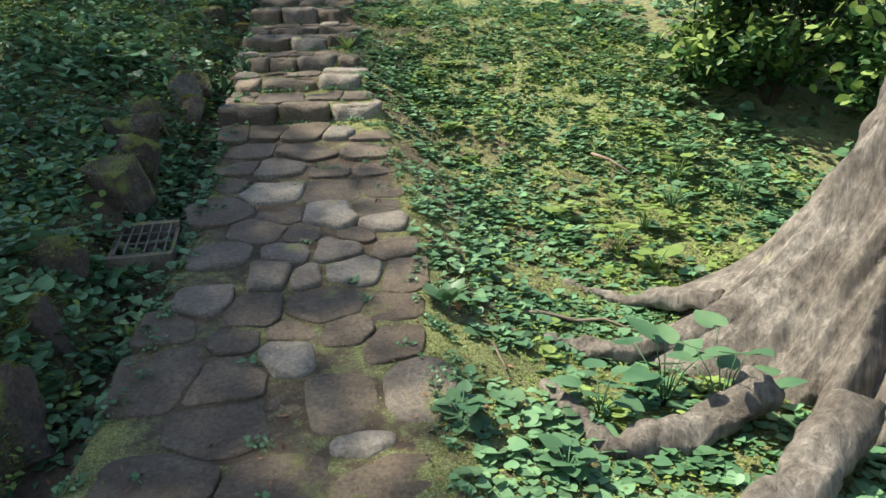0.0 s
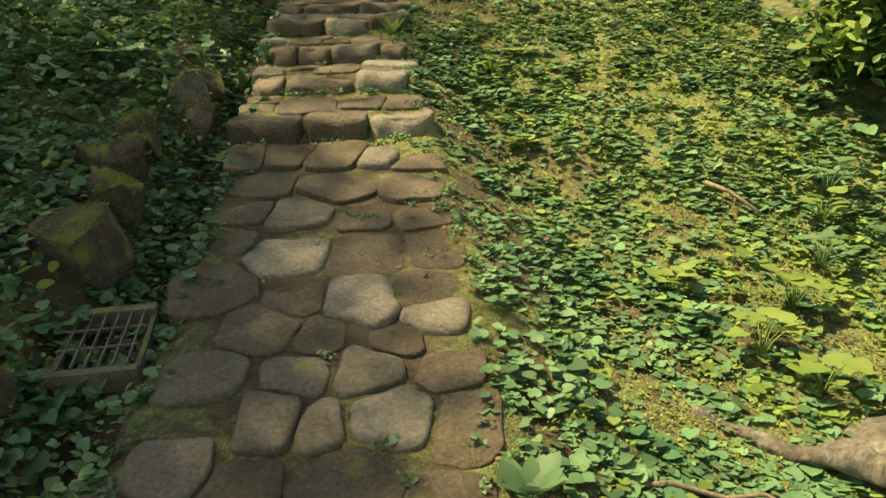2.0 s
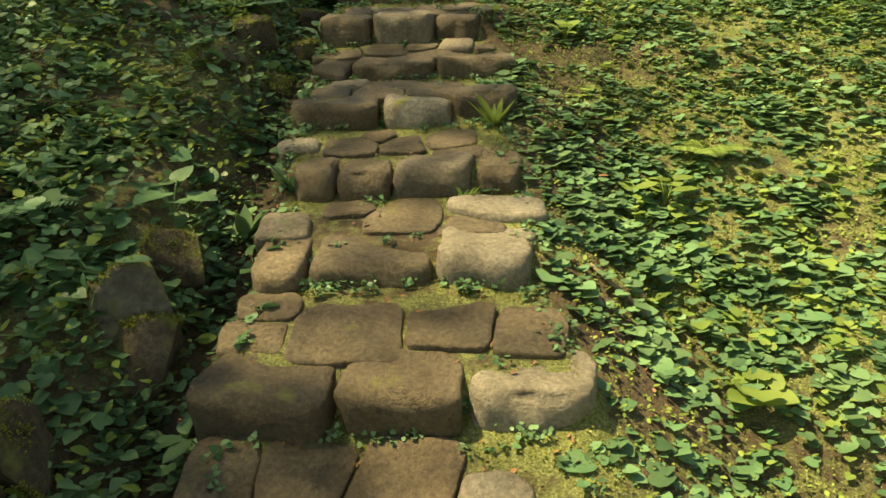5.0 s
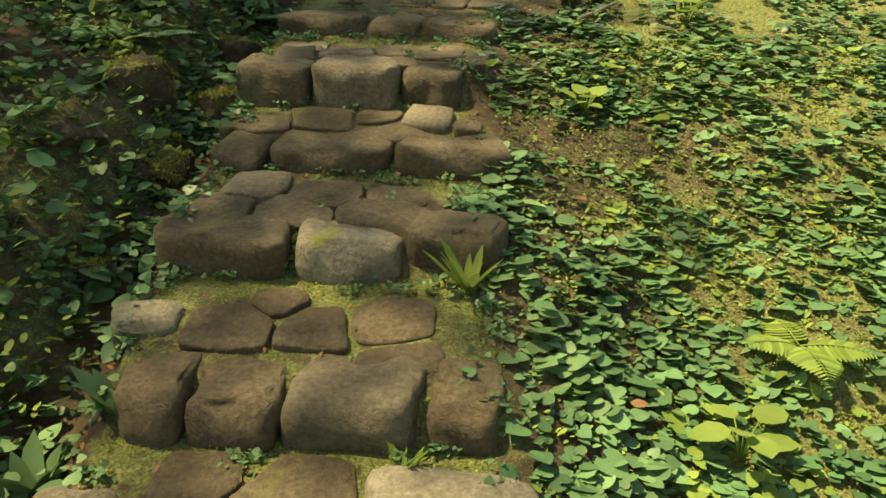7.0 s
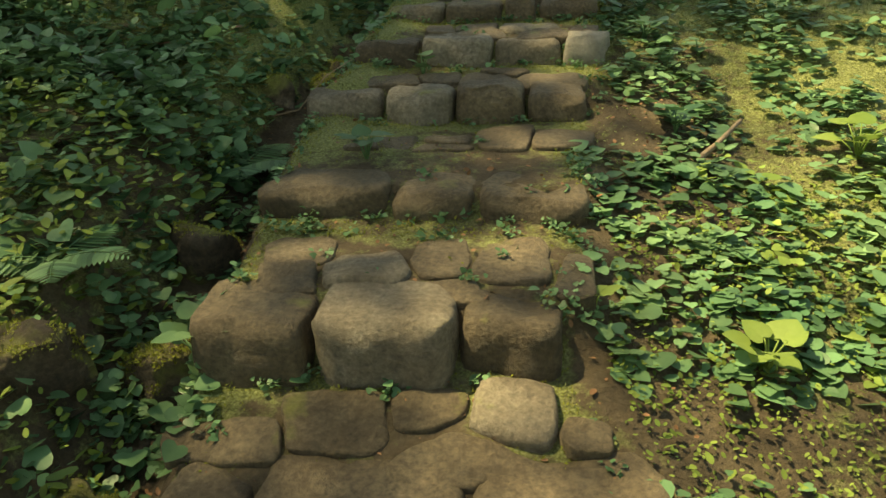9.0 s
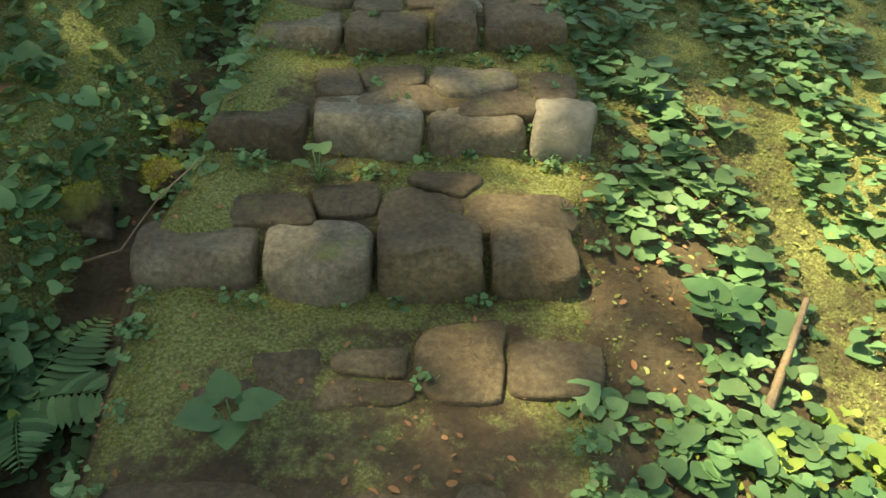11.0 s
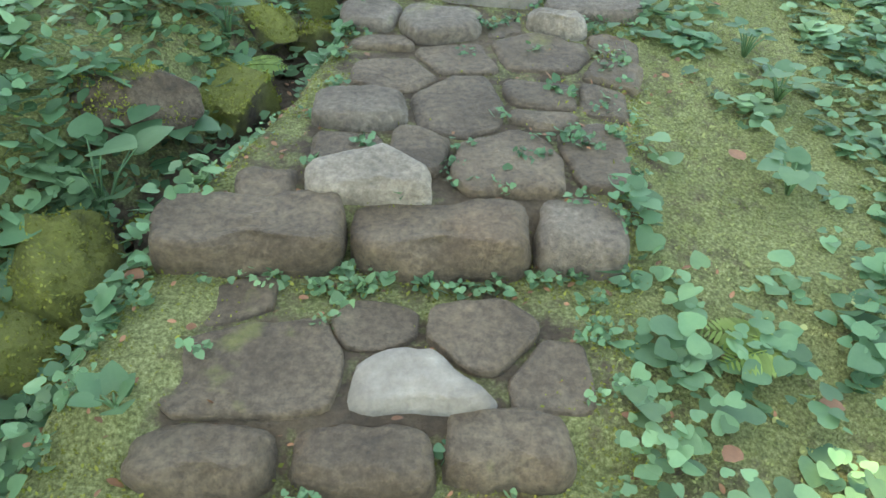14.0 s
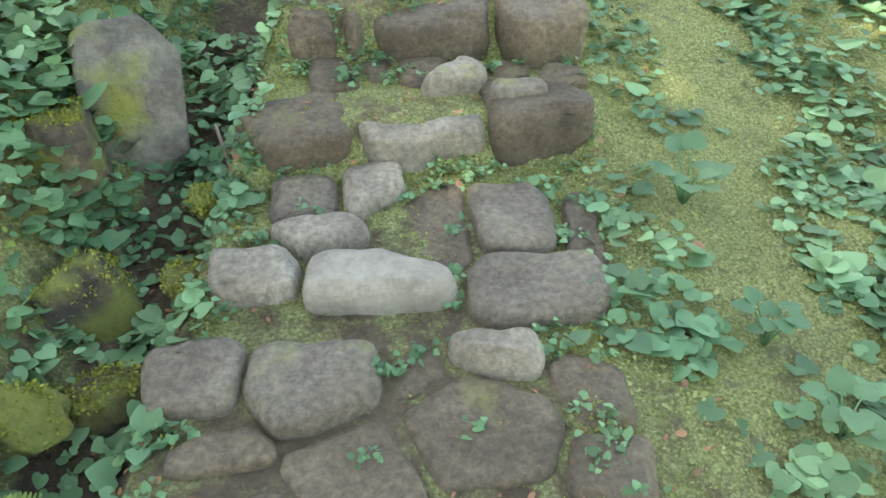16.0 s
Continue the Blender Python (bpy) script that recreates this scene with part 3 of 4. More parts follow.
RISER_DEPTH = {4: 0.17, 5: 0.2, 7: 0.2, 10: 0.17, 11: 0.11, 1: 0.22, 2: 0.24, 3: 0.2, 6: 0.22, 8: 0.17, 9: 0.15, 12: 0.16, 13: 0.2, 14: 0.3}
TREADS = {1: TREAD_1, 2: TREAD_2, 3: TREAD_3, 4: TREAD_4, 5: TREAD_5, 6: TREAD_6, 7: TREAD_7, 8: TREAD_8, 9: TREAD_9, 10: TREAD_10, 11: TREAD_11,
          12: TREAD_12, 13: TREAD_13}
lower = thing("pavement", label="sloping path of worn brown flagstones with mossy joints", category="stone path", kind="structure")
upper = thing("pavement", label="upper path of grey flagstones set in moss", category="stone path", kind="structure")
# every stone: middle, width, depth, turn, tone, its owner and, for the front blocks, its step
LAID = [(*row, lower, 0) for row in LANDING_NEAR + LANDING_SIDE + LANDING_MID + LANDING_FAR]
LAID += [(*row, upper, 0) for row in UPPER_LANDING + UPPER_LANDING_FAR]
for n in RISERS:
    step = thing("stone_step", label="rough stone step of worn brown blocks with mossy joints", category="stone step", group="steps up the slope")
    depth = RISER_DEPTH[n]
    for x, dy, w, tone in RISERS[n]:
        LAID.append((x, STEPS[n - 1][0] + min(dy, 0.03) * 0.8 + depth / 2 + random.Random(n * x).uniform(-0.022, 0.022), w, depth, random.Random(n + x).uniform(-6, 6), tone, step, n))
    LAID += [(*row, step, 0) for row in TREADS.get(n, [])]
for i, stone in enumerate(LAID):
    x, y, w, d, rot, tone, owner, n = stone
    poly = outline(stone, LAID, 100 + i)
    if poly is None:
        continue
    rng = random.Random(300 + i)
    if n:
        foot, top = STEPS[n - 1][1:]
        h = top - foot + 0.1
        data, z, slope = block_data(poly, h, 0.013, 0.024, 100 + i, STONE[tone], 0.018, 1.8), top - 0.012 + rng.uniform(-0.026, 0.012) - h / 2, rng.uniform(1, 7)
    else:
        h = 0.09 + 0.015 * tone
        lift = 0.002 + (0.007 + 0.006 * tone if tone else 0.0) + (0.014 * tone if y > 12 else 0.0) + rng.uniform(-0.004, 0.009)
        rise = float(np.interp(y + 0.12, SLOPE_Y, SLOPE_Z) - np.interp(y - 0.12, SLOPE_Y, SLOPE_Z))
        slope = min(math.degrees(math.atan2(rise, 0.24)), 12)
        data, z = block_data(poly, h, 0.006 + 0.005 * tone + 0.005 * (y > 12), 0.014, 100 + i, STONE[tone], 0.012), float(np.interp(y, SLOPE_Y, SLOPE_Z)) - h / 2 + lift
    ob = new("stone", data)
    ob.parent = owner
    ob.matrix_basis = pose(x, y, z, slope, 0, 0)


# ---- rocks along the ditch ----
ROCKS = [(-1.03, 4.97, 0.45, 0.28), (-1.01, 6.22, 0.33, 0.2), (-0.58, 2.29, 0.32, 0.4), (-0.72, 2.78, 0.32, 0.22), (-0.82, 3.28, 0.3, 0.25), (-0.90, 4.22, 0.5, 0.32),
         (-0.92, 4.62, 0.36, 0.32), (-1.04, 5.3, 0.3, 0.3), (-0.93, 5.86, 0.3, 0.26), (-1.0, 5.95, 0.38, 0.3), (-1.12, 8.02, 0.26, 0.18), (-1.36, 7.75, 0.32, 0.2),
         (-1.07, 7.35, 0.16, 0.14), (-1.12, 8.5, 0.24, 0.24), (-1.2, 9.06, 0.28, 0.3), (-1.34, 8.3, 0.3, 0.2), (-1.12, 10.4, 0.2, 0.2), (-1.3, 10.2, 0.2, 0.18)]
ROCKS_UPPER = [(-0.98, 11.8, 0.24, 0.2), (-1.08, 10.62, 0.17, 0.16), (-0.7, 12.78, 0.26, 0.2), (-0.9, 12.55, 0.27, 0.17), (-0.98, 12.0, 0.27, 0.24), (-0.79, 12.2, 0.12, 0.16),
               (-0.52, 13.52, 0.24, 0.2), (-0.47, 13.22, 0.18, 0.18), (-0.63, 13.16, 0.2, 0.17), (-0.55, 13.8, 0.22, 0.2), (-0.2, 13.74, 0.12, 0.08), (-0.28, 13.5, 0.13, 0.08)]
for i, (x, y, w, h) in enumerate(ROCKS + ROCKS_UPPER):
    ob = new("rock", stone_data(w * (0.95 if i < len(ROCKS) else 1.2), w * (0.8 if i < len(ROCKS) else 1.0), h * 1.15, 500 + i, SLAB_ROCK if i == 9 else MOSS_CUSHION if i >= len(ROCKS) and i % 2 == 0 else MOSSY_ROCK, 3.4, 0.36, 15, 0.12, 8))
    tagged(ob, "dark weathered rock half covered in yellow-green moss beside the ditch", "rock", "rocks along the ditch")
    ob.matrix_basis = pose(x - 0.06, y, float(ground_z(x - 0.06, y)) + h * 0.04, i * 17 % 30 - 15, i * 29 % 30 - 15, i * 53 % 360)
slab = new("standing_stone", stone_data(0.36, 0.16, 0.5, 777, SLAB_ROCK, 4.2, 0.2, 12, 0.08, 16))
slab.matrix_basis = pose(-0.42, 14.0, float(ground_z(-0.42, 14.0)) + 0.14, -14, 8, 20)
tagged(slab, "upright grey stone slab with moss on its top", "rock")


# ---- leaves ----
def leaf_shape(kind):
    """Points of one leaf of length 1 along +y, folded along its midrib, and its faces."""
    if kind == "heart":
        rim = [(0.0, 0.07), (0.2, -0.08), (0.42, 0.0), (0.51, 0.24), (0.43, 0.52), (0.22, 0.79), (0.0, 0.98)]
    elif kind == "sprig":
        rim = [(0.0, 0.0), (0.28, 0.4), (0.0, 1.0)]
    elif kind == "blade":
        rim = [(0.0, 0.0), (0.1, 0.15), (0.16, 0.4), (0.12, 0.75), (0.0, 1.0)]
    else:
        rim = [(0.0, 0.0), (0.2, 0.15), (0.3, 0.42), (0.2, 0.78), (0.0, 1.0)]
    pts, faces = [], []
    k = len(rim)
    for x, y in rim:
        pts.append((x, y, 0.1 * x - 0.12 * y * y))
    for x, y in rim[1:-1]:
        pts.append((-x, y, 0.1 * x - 0.12 * y * y))
    pts.append((0.0, 0.42, -0.04))
    mid = len(pts) - 1
    loop = list(range(k)) + list(range(2 * k - 3, k - 1, -1))
    for i in range(len(loop)):
        faces.append((mid, loop[i], loop[(i + 1) % len(loop)]))
    return np.array(pts), np.array(faces)


def scatter(name, kind, places, sizes, tilt, mat, seed, label, category="", top=True, parent=None, stuff=True, yaw=None, pitch=None):
    """Many leaves in one mesh: each turned at random and tilted away from flat."""
    rng = np.random.RandomState(seed)
    n = len(places)
    pts, faces = leaf_shape(kind)
    yw = rng.uniform(0, 6.283, n) if yaw is None else yaw
    tx = rng.normal(0.1, tilt, n) if pitch is None else pitch
    ty = rng.normal(0, tilt * 0.8, n)
    p = pts[None] * sizes[:, None, None]
    wide = (rng.uniform(0.95, 1.3, n) if kind == "heart" else rng.uniform(0.8, 1.15, n))[:, None]
    x, y, z = p[..., 0] * wide, p[..., 1], p[..., 2]
    c, s = np.cos(ty)[:, None], np.sin(ty)[:, None]
    x, z = x * c + z * s, -x * s + z * c
    c, s = np.cos(tx)[:, None], np.sin(tx)[:, None]
    y, z = y * c - z * s, y * s + z * c
    c, s = np.cos(yw)[:, None], np.sin(yw)[:, None]
    x, y = x * c - y * s, x * s + y * c
    co = np.stack([x, y, z], -1) + places[:, None, :]
    f = faces[None] + (np.arange(n) * len(pts))[:, None, None]
    me = bpy.data.meshes.new(name)
    nv, nf = n * len(pts), n * len(faces)
    me.vertices.add(nv)
    me.vertices.foreach_set("co", co.astype(np.float32).ravel())
    me.loops.add(nf * 3)
    me.loops.foreach_set("vertex_index", f.astype(np.int32).ravel())
    me.polygons.add(nf)
    me.polygons.foreach_set("loop_start", np.arange(nf, dtype=np.int32) * 3)
    me.update(calc_edges=True)
    me.polygons.foreach_set("use_smooth", [True] * nf)
    me.materials.append(mat)
    ob = new(name, me)
    if parent:
        ob.parent = parent
        if label:
            ob["label"] = label
    else:
        tagged(ob, label, category, kind="stuff" if stuff else "")
    return ob


def cover(n, seed, x0, x1, y0, y1, side, inner=0.03, patch=1.0, near=1.0):
    """Random places on the banks, in uneven patches, thicker close to the path. side: 1 the verge, -1 the bank."""
    rng = np.random.RandomState(seed)
    out = []
    got = 0
    while got < n:
        y = rng.uniform(y0, y1, n * 2)
        o = x0 + (x1 - x0) * rng.uniform(0, 1, n * 2) ** near
        c, h = np.interp(y, MID_Y, MID_X), np.interp(y, MID_Y, HALF)
        x = c + side * (h + inner + o)
        dens = 0.48 + 0.5 * patch * (0.5 * fbm(x * 1.1, y * 1.1, seed + 3) + 0.7 * fbm(x * 2.6, y * 2.6, seed + 1) + 0.6 * fbm(x * 7, y * 7, seed + 2)) - np.interp(y, [2.5, 3.2, 5.2, 5.8, 9.0, 12.2, 12.8], [0.25, 0.36, 0.36, 0.1, 0.1, 0.1, -0.25]) * np.exp(-(o / 0.34) ** 2) * (side > 0) - 0.45 * (side > 0) * np.exp(-((o - 0.45) / 0.18) ** 2) * (y > 12.0) + 0.4 * (side > 0) * (o > 0.68) * (y > 11.5)
        keep = rng.uniform(0, 1, n * 2) < dens
        out.append(np.stack([x[keep], y[keep]], -1))
        got += int(keep.sum())
    xy = np.concatenate(out)[:n]
    return xy, rng


def green(name, kind, n, seed, x0, x1, y0, y1, side, size, lift, mat, label, category, inner=0.03, patch=1.0, tilt=0.4, near=1.0):
    xy, rng = cover(n, seed, x0, x1, y0, y1, side, inner, patch, near)
    if kind == "heart" and size < 0.08:
        roots = xy[: n // 7]
        xy = roots[rng.randint(0, len(roots), n)] + rng.normal(0, 1.1 * size, (n, 2))
    z = ground_z(xy[:, 0], xy[:, 1]) + rng.uniform(0.15, 1, n) ** 1.5 * lift * (0.7 + 0.5 * fbm(xy[:, 0] * 3, xy[:, 1] * 3, seed + 9)).clip(0.15, 1.5)
    sizes = rng.lognormal(math.log(size), 0.35, n).clip(size * 0.4, size * 2.2)
    return scatter(name, kind, np.column_stack([xy, z]), sizes, tilt, mat, seed, label, category)


# the verge: heart-shaped leaves over moss, then lighter weeds; the bank: deeper, darker growth
green("ground_cover", "heart", 24000, 11, 0.0, 3.4, 1.6, 9.5, 1, 0.039, 0.05, LEAF, "low ground cover of grey-green heart-shaped leaves", "ground cover", 0.02, 1.15, 0.22, near=1.0)
green("ground_cover", "heart", 13500, 12, 0.0, 2.4, 9.3, 15.5, 1, 0.036, 0.07, LEAF, "low ground cover of blue-green heart-shaped leaves", "ground cover", 0.02, 1.35, 0.25, near=1.0)
green("weeds", "oval", 62000, 13, 0.05, 3.2, 1.6, 9.5, 1, 0.015, 0.035, WEED, "small yellow-green weeds among the ground cover", "weeds", 0.05, 1.2)
# yellow-green patches whose lighter leaf colour also brightens the verge as sunlight would
green("ground_cover", "heart", 4500, 21, 0.35, 3.4, 2.4, 9.5, 1, 0.035, 0.06, LEAF_YELLOW, "low ground cover of yellow-green heart-shaped leaves, coloured lighter for the sunlit verge", "ground cover", 0.02, 1.5, 0.25)
green("weeds", "oval", 14000, 14, 0.0, 2.4, 9.3, 15.5, 1, 0.012, 0.025, VERGE_MOSS, "small pale green weeds in the moss", "weeds", 0.05, 1.2)
green("bank_plants", "heart", 23000, 15, 0.0, 3.0, 1.2, 9.8, -1, 0.043, 0.13, LEAF, "leafy green plants covering the bank", "ground cover", 0.24, 0.8)
green("bank_plants", "oval", 20000, 16, 0.0, 3.0, 1.2, 9.6, -1, 0.034, 0.14, WEED, "fresh green small-leaved plants on the bank", "ground cover", 0.24, 0.8)
green("bank_plants", "heart", 15000, 17, 0.0, 2.4, 9.6, 15.5, -1, 0.042, 0.14, LEAF, "leafy green plants covering the upper bank", "ground cover", 0.32, 0.9)
green("bank_plants", "oval", 14000, 32, 0.0, 2.6, 9.4, 15.5, -1, 0.036, 0.12, LEAF, "green small-leaved plants on the upper bank", "ground cover", 0.28, 0.9)
green("bank_weeds", "oval", 22000, 31, 0.0, 2.2, 9.0, 15.5, -1, 0.014, 0.04, WEED, "small light green weeds over the upper bank", "weeds", 0.3, 1.0)
green("ditch_plants", "heart", 5600, 18, 0.0, 0.42, 1.8, 14.5, -1, 0.03, 0.1, LEAF, "sparse small plants in the ditch", "ground cover", 0.0, 1.2)
green("hillside_plants", "heart", 20000, 19, 2.6, 17, -5, 26, 1, 0.06, 0.15, LEAF, "leafy undergrowth on the hillside", "ground cover", 0, 0.9, near=1.8)
green("hillside_plants", "heart", 12000, 20, 2.4, 17, -5, 26, -1, 0.10, 0.25, LEAF_DARK, "dark leafy undergrowth on the hillside", "ground cover", 0, 0.9, near=1.8)


# ---- moss tufts on the rocks ----
rng = np.random.RandomState(77)
for ob in [o for o in scene.collection.all_objects if o.name.startswith("rock")]:
    co = np.array([v.co[:] for v in ob.data.vertices])
    up = np.array([(ob.matrix_basis.to_3x3() @ v.normal).z for v in ob.data.vertices])
    grow = up + 0.5 * fbm(co[:, 0] * 16 + ob.location.y * 9, co[:, 1] * 16, 78) > (0.25 if ob.data.materials[0] is MOSS_CUSHION else 0.6)
    if grow.sum() < 12:
        continue
    pick = co[grow][rng.randint(0, grow.sum(), 1400)] + rng.normal(0, 0.006, (1400, 3))
    scatter("moss", "sprig", pick, rng.lognormal(math.log(0.009), 0.3, 1400), 0.9, MOSS_SPRIG, 79, "yellow-green moss", parent=ob)


# ---- leaves and stems placed one by one ----
def leaf_part(name, kind, pos, aim, size, mat, parent, label="", wide=1.0, droop=0.22):
    """One leaf from pos, its tip towards the direction aim."""
    pts, faces = leaf_shape(kind)
    aim = Vector(aim).normalized()
    q = aim.to_track_quat("Y", "Z").to_matrix()
    verts = [tuple(Vector(pos) + q @ Vector((p[0] * size * wide, p[1] * size, p[2] * size))) for p in pts]
    return link_mesh(name, verts, [tuple(int(i) for i in f) for f in faces], mat, parent, label)


def tube_rows(points, radii, sides=6):
    verts, faces = [], []
    for i, (p, r) in enumerate(zip(points, radii)):
        p = Vector(p)
        way = (Vector(points[min(i + 1, len(points) - 1)]) - Vector(points[max(i - 1, 0)])).normalized()
        q = way.to_track_quat("Z", "Y").to_matrix()
        for k in range(sides):
            a = 6.2832 * k / sides
            verts.append(tuple(p + q @ Vector((math.cos(a) * r, math.sin(a) * r, 0))))
    for i in range(len(points) - 1):
        for k in range(sides):
            a, b = i * sides + k, i * sides + (k + 1) % sides
            faces.append((a, b, b + sides, a + sides))
    faces.append(tuple(range(sides))[::-1])
    faces.append(tuple((len(points) - 1) * sides + k for k in range(sides)))
    return verts, faces


def tube(name, points, radii, mat, parent=None, label="", sides=6):
    return link_mesh(name, *tube_rows(points, radii, sides), mat, parent, label)


def merged(name, meshes, mat, parent=None, label=""):
    verts, faces = [], []
    for v, f in meshes:
        k = len(verts)
        verts += v
        faces += [tuple(i + k for i in g) for g in f]
    return link_mesh(name, verts, faces, mat, parent, label)


def broad_plant(x, y, leaves, size, height, mat, seed, kind="oval", label="", wide=1.0, lean=0.5):
    """A small plant: stems fanning out of one root, one broad leaf on each."""
    rng = random.Random(seed)
    z = float(ground_z(x, y))
    top = _placed("broadleaf_plant", x, y, z - 0.01, label, "plant", "", "")
    for i in range(leaves):
        a = 6.2832 * (i + rng.uniform(-0.3, 0.3)) / leaves + seed
        out, up = rng.uniform(0.15, lean) * height, height * rng.uniform(0.45, 1.0)
        tip = (math.cos(a) * out, math.sin(a) * out, up)
        stem = tube("stem", [(0, 0, 0), (tip[0] * 0.5, tip[1] * 0.5, up * 0.65), tip], [0.004, 0.003, 0.002], mat, top, sides=5)
        leaf_part("leaf", kind, tip, (math.cos(a), math.sin(a), rng.uniform(-0.1, 0.7) + (0.7 if height < 0.07 else 0.0)), size * rng.uniform(0.7, 1.15), mat, stem, wide=wide)
    return top


LIGHT_PLANT = "bright light-green plant with broad ribbed leaves"
DARK_PLANT = "green plant with broad pointed leaves on thin stems"
for x, y, n, size, height, tone, kind, seed in [
        (0.92, 7.02, 6, 0.13, 0.13, 1, "oval", 1), (0.50, 8.55, 8, 0.08, 0.10, 1, "heart", 4), (0.05, 8.62, 6, 0.07, 0.08, 1, "oval", 5),
        (2.02, 4.1, 9, 0.1, 0.2, 1, "heart", 6), (2.3, 4.5, 8, 0.1, 0.22, 1, "heart", 7), (1.75, 4.6, 8, 0.09, 0.14, 1, "heart", 8), (2.2, 3.9, 8, 0.09, 0.2, 1, "heart", 10), (2.75, 5.3, 8, 0.09, 0.2, 1, "heart", 11), (1.1, 6.0, 6, 0.1, 0.1, 1, "heart", 9), (1.05, 9.6, 9, 0.09, 0.16, 1, "heart", 14)]:
    broad_plant(x, y, n, size, height, LEAF_YELLOW, seed, kind, LIGHT_PLANT, 1.3)
for x, y, n, size, height, tone, kind, seed in [
        (0.96, 3.0, 14, 0.12, 0.06, 0, "oval", 2), (-0.72, 5.62, 5, 0.11, 0.1, 0, "oval", 21), (-0.98, 12.25, 9, 0.11, 0.24, 0, "heart", 22), (-0.86, 12.55, 6, 0.09, 0.18, 0, "heart", 23), (0.40, 11.0, 10, 0.06, 0.1, 0, "heart", 24),
        (-1.02, 8.45, 8, 0.09, 0.16, 0, "heart", 25), (-1.1, 5.9, 6, 0.14, 0.22, 0, "oval", 26), (-0.66, 10.25, 5, 0.07, 0.1, 0, "heart", 27), (0.45, 10.35, 7, 0.055, 0.09, 0, "heart", 28), (0.95, 13.0, 9, 0.05, 0.12, 0, "heart", 29),
        (-0.85, 11.2, 7, 0.09, 0.18, 0, "heart", 30), (-0.78, 13.0, 7, 0.08, 0.14, 0, "heart", 31), (1.85, 2.6, 9, 0.13, 0.36, 0, "heart", 32), (1.55, 2.45, 8, 0.1, 0.2, 0, "heart", 33), (1.35, 2.05, 9, 0.08, 0.1, 0, "heart", 34),
        (2.05, 2.5, 8, 0.13, 0.4, 0, "heart", 35), (-0.5, 2.9, 8, 0.07, 0.12, 0, "oval", 36), (1.0, 2.2, 9, 0.08, 0.1, 0, "heart", 37), (-0.75, 9.4, 7, 0.08, 0.12, 0, "heart", 38), (2.9, 5.6, 10, 0.1, 0.25, 0, "heart", 39), (3.1, 5.0, 10, 0.1, 0.3, 0, "heart", 40), (2.6, 4.9, 9, 0.09, 0.2, 0, "heart", 41), (-1.12, 6.43, 6, 0.15, 0.2, 0, "heart", 42), (0.38, 10.62, 9, 0.075, 0.1, 0, "heart", 43), (0.62, 10.5, 8, 0.07, 0.09, 0, "heart", 44), (-0.72, 11.55, 6, 0.06, 0.06, 0, "heart", 45), (0.85, 12.3, 9, 0.065, 0.12, 0, "heart", 46), (1.0, 13.5, 10, 0.065, 0.16, 0, "heart", 47), (0.98, 12.75, 9, 0.06, 0.14, 0, "heart", 48), (0.42, 9.75, 9, 0.08, 0.11, 0, "heart", 49)]:
    broad_plant(x, y, n, size, height, LEAF, seed, kind, DARK_PLANT, 1.0)


def grass_tuft(x, y, blades, length, seed, mat, width=0.6, label="tuft of arching green grass blades at the path's edge"):
    rng = random.Random(seed)
    z = float(ground_z(x, y))
    top = _placed("grass_tuft", x, y, z - 0.01, label, "grass", "", "")
    for i in range(blades):
        a = rng.uniform(0, 6.28)
        leaf_part("blade", "blade", (rng.uniform(-0.015, 0.015), rng.uniform(-0.015, 0.015), 0), (math.cos(a) * 0.6, math.sin(a) * 0.6, rng.uniform(0.6, 1.3)), length * rng.uniform(0.6, 1.1), mat, top, wide=width)
    return top


grass_tuft(0.13, 7.3, 13, 0.19, 51, LEAF_YELLOW)
grass_tuft(-0.9, 6.62, 12, 0.2, 52, LEAF, 1.0, "clump of long lance-shaped leaves beside the steps")
grass_tuft(-0.72, 6.78, 10, 0.18, 53, LEAF, 1.0, "clump of long lance-shaped leaves beside the steps")
grass_tuft(0.05, 6.7, 9, 0.1, 54, LEAF_YELLOW)
grass_tuft(-0.45, 3.05, 10, 0.12, 55, LEAF_YELLOW, 1.0)


def fern(x, y, fronds, length, mat, seed, spread=6.28, start=0.0, label="pale green fern with toothed fronds"):
    rng = random.Random(seed)
    z = float(ground_z(x, y))
    top = _placed("fern", x, y, z, label, "fern", "", "")
    pts, faces = leaf_shape("blade")
    for i in range(fronds):
        a = start + spread * (i + rng.uniform(-0.2, 0.2)) / fronds
        size = length * rng.uniform(0.75, 1.1)
        spine = []
        for k in range(9):
            t = k / 8
            spine.append(Vector((math.cos(a) * size * t, math.sin(a) * size * t, size * (0.42 * t - 0.34 * t * t) + 0.03)))
        sets = [tube_rows([tuple(p) for p in spine], [0.003 * (1 - 0.7 * k / 8) for k in range(9)], 4)]
        side = Vector((-math.sin(a), math.cos(a), 0))
        ahead = Vector((math.cos(a), math.sin(a), 0))
        for k in range(14):
            t = 0.12 + 0.86 * k / 13
            p = spine[0].lerp(spine[-1], t)
            p.z = size * (0.42 * t - 0.34 * t * t) + 0.03
            reach = size * 0.36 * math.sin(3.0 * min(1, t * 0.75 + 0.28)) + 0.01
            for sgn in (-1, 1):
                q = (side * sgn + ahead * 0.45 + Vector((0, 0, -0.12))).to_track_quat("Y", "Z").to_matrix()
                sets.append(([tuple(p + q @ Vector((v[0] * reach * 0.8, v[1] * reach, v[2] * reach * 0.4))) for v in pts], [tuple(int(j) for j in f) for f in faces]))
        merged("frond", sets, mat, top)
    return top


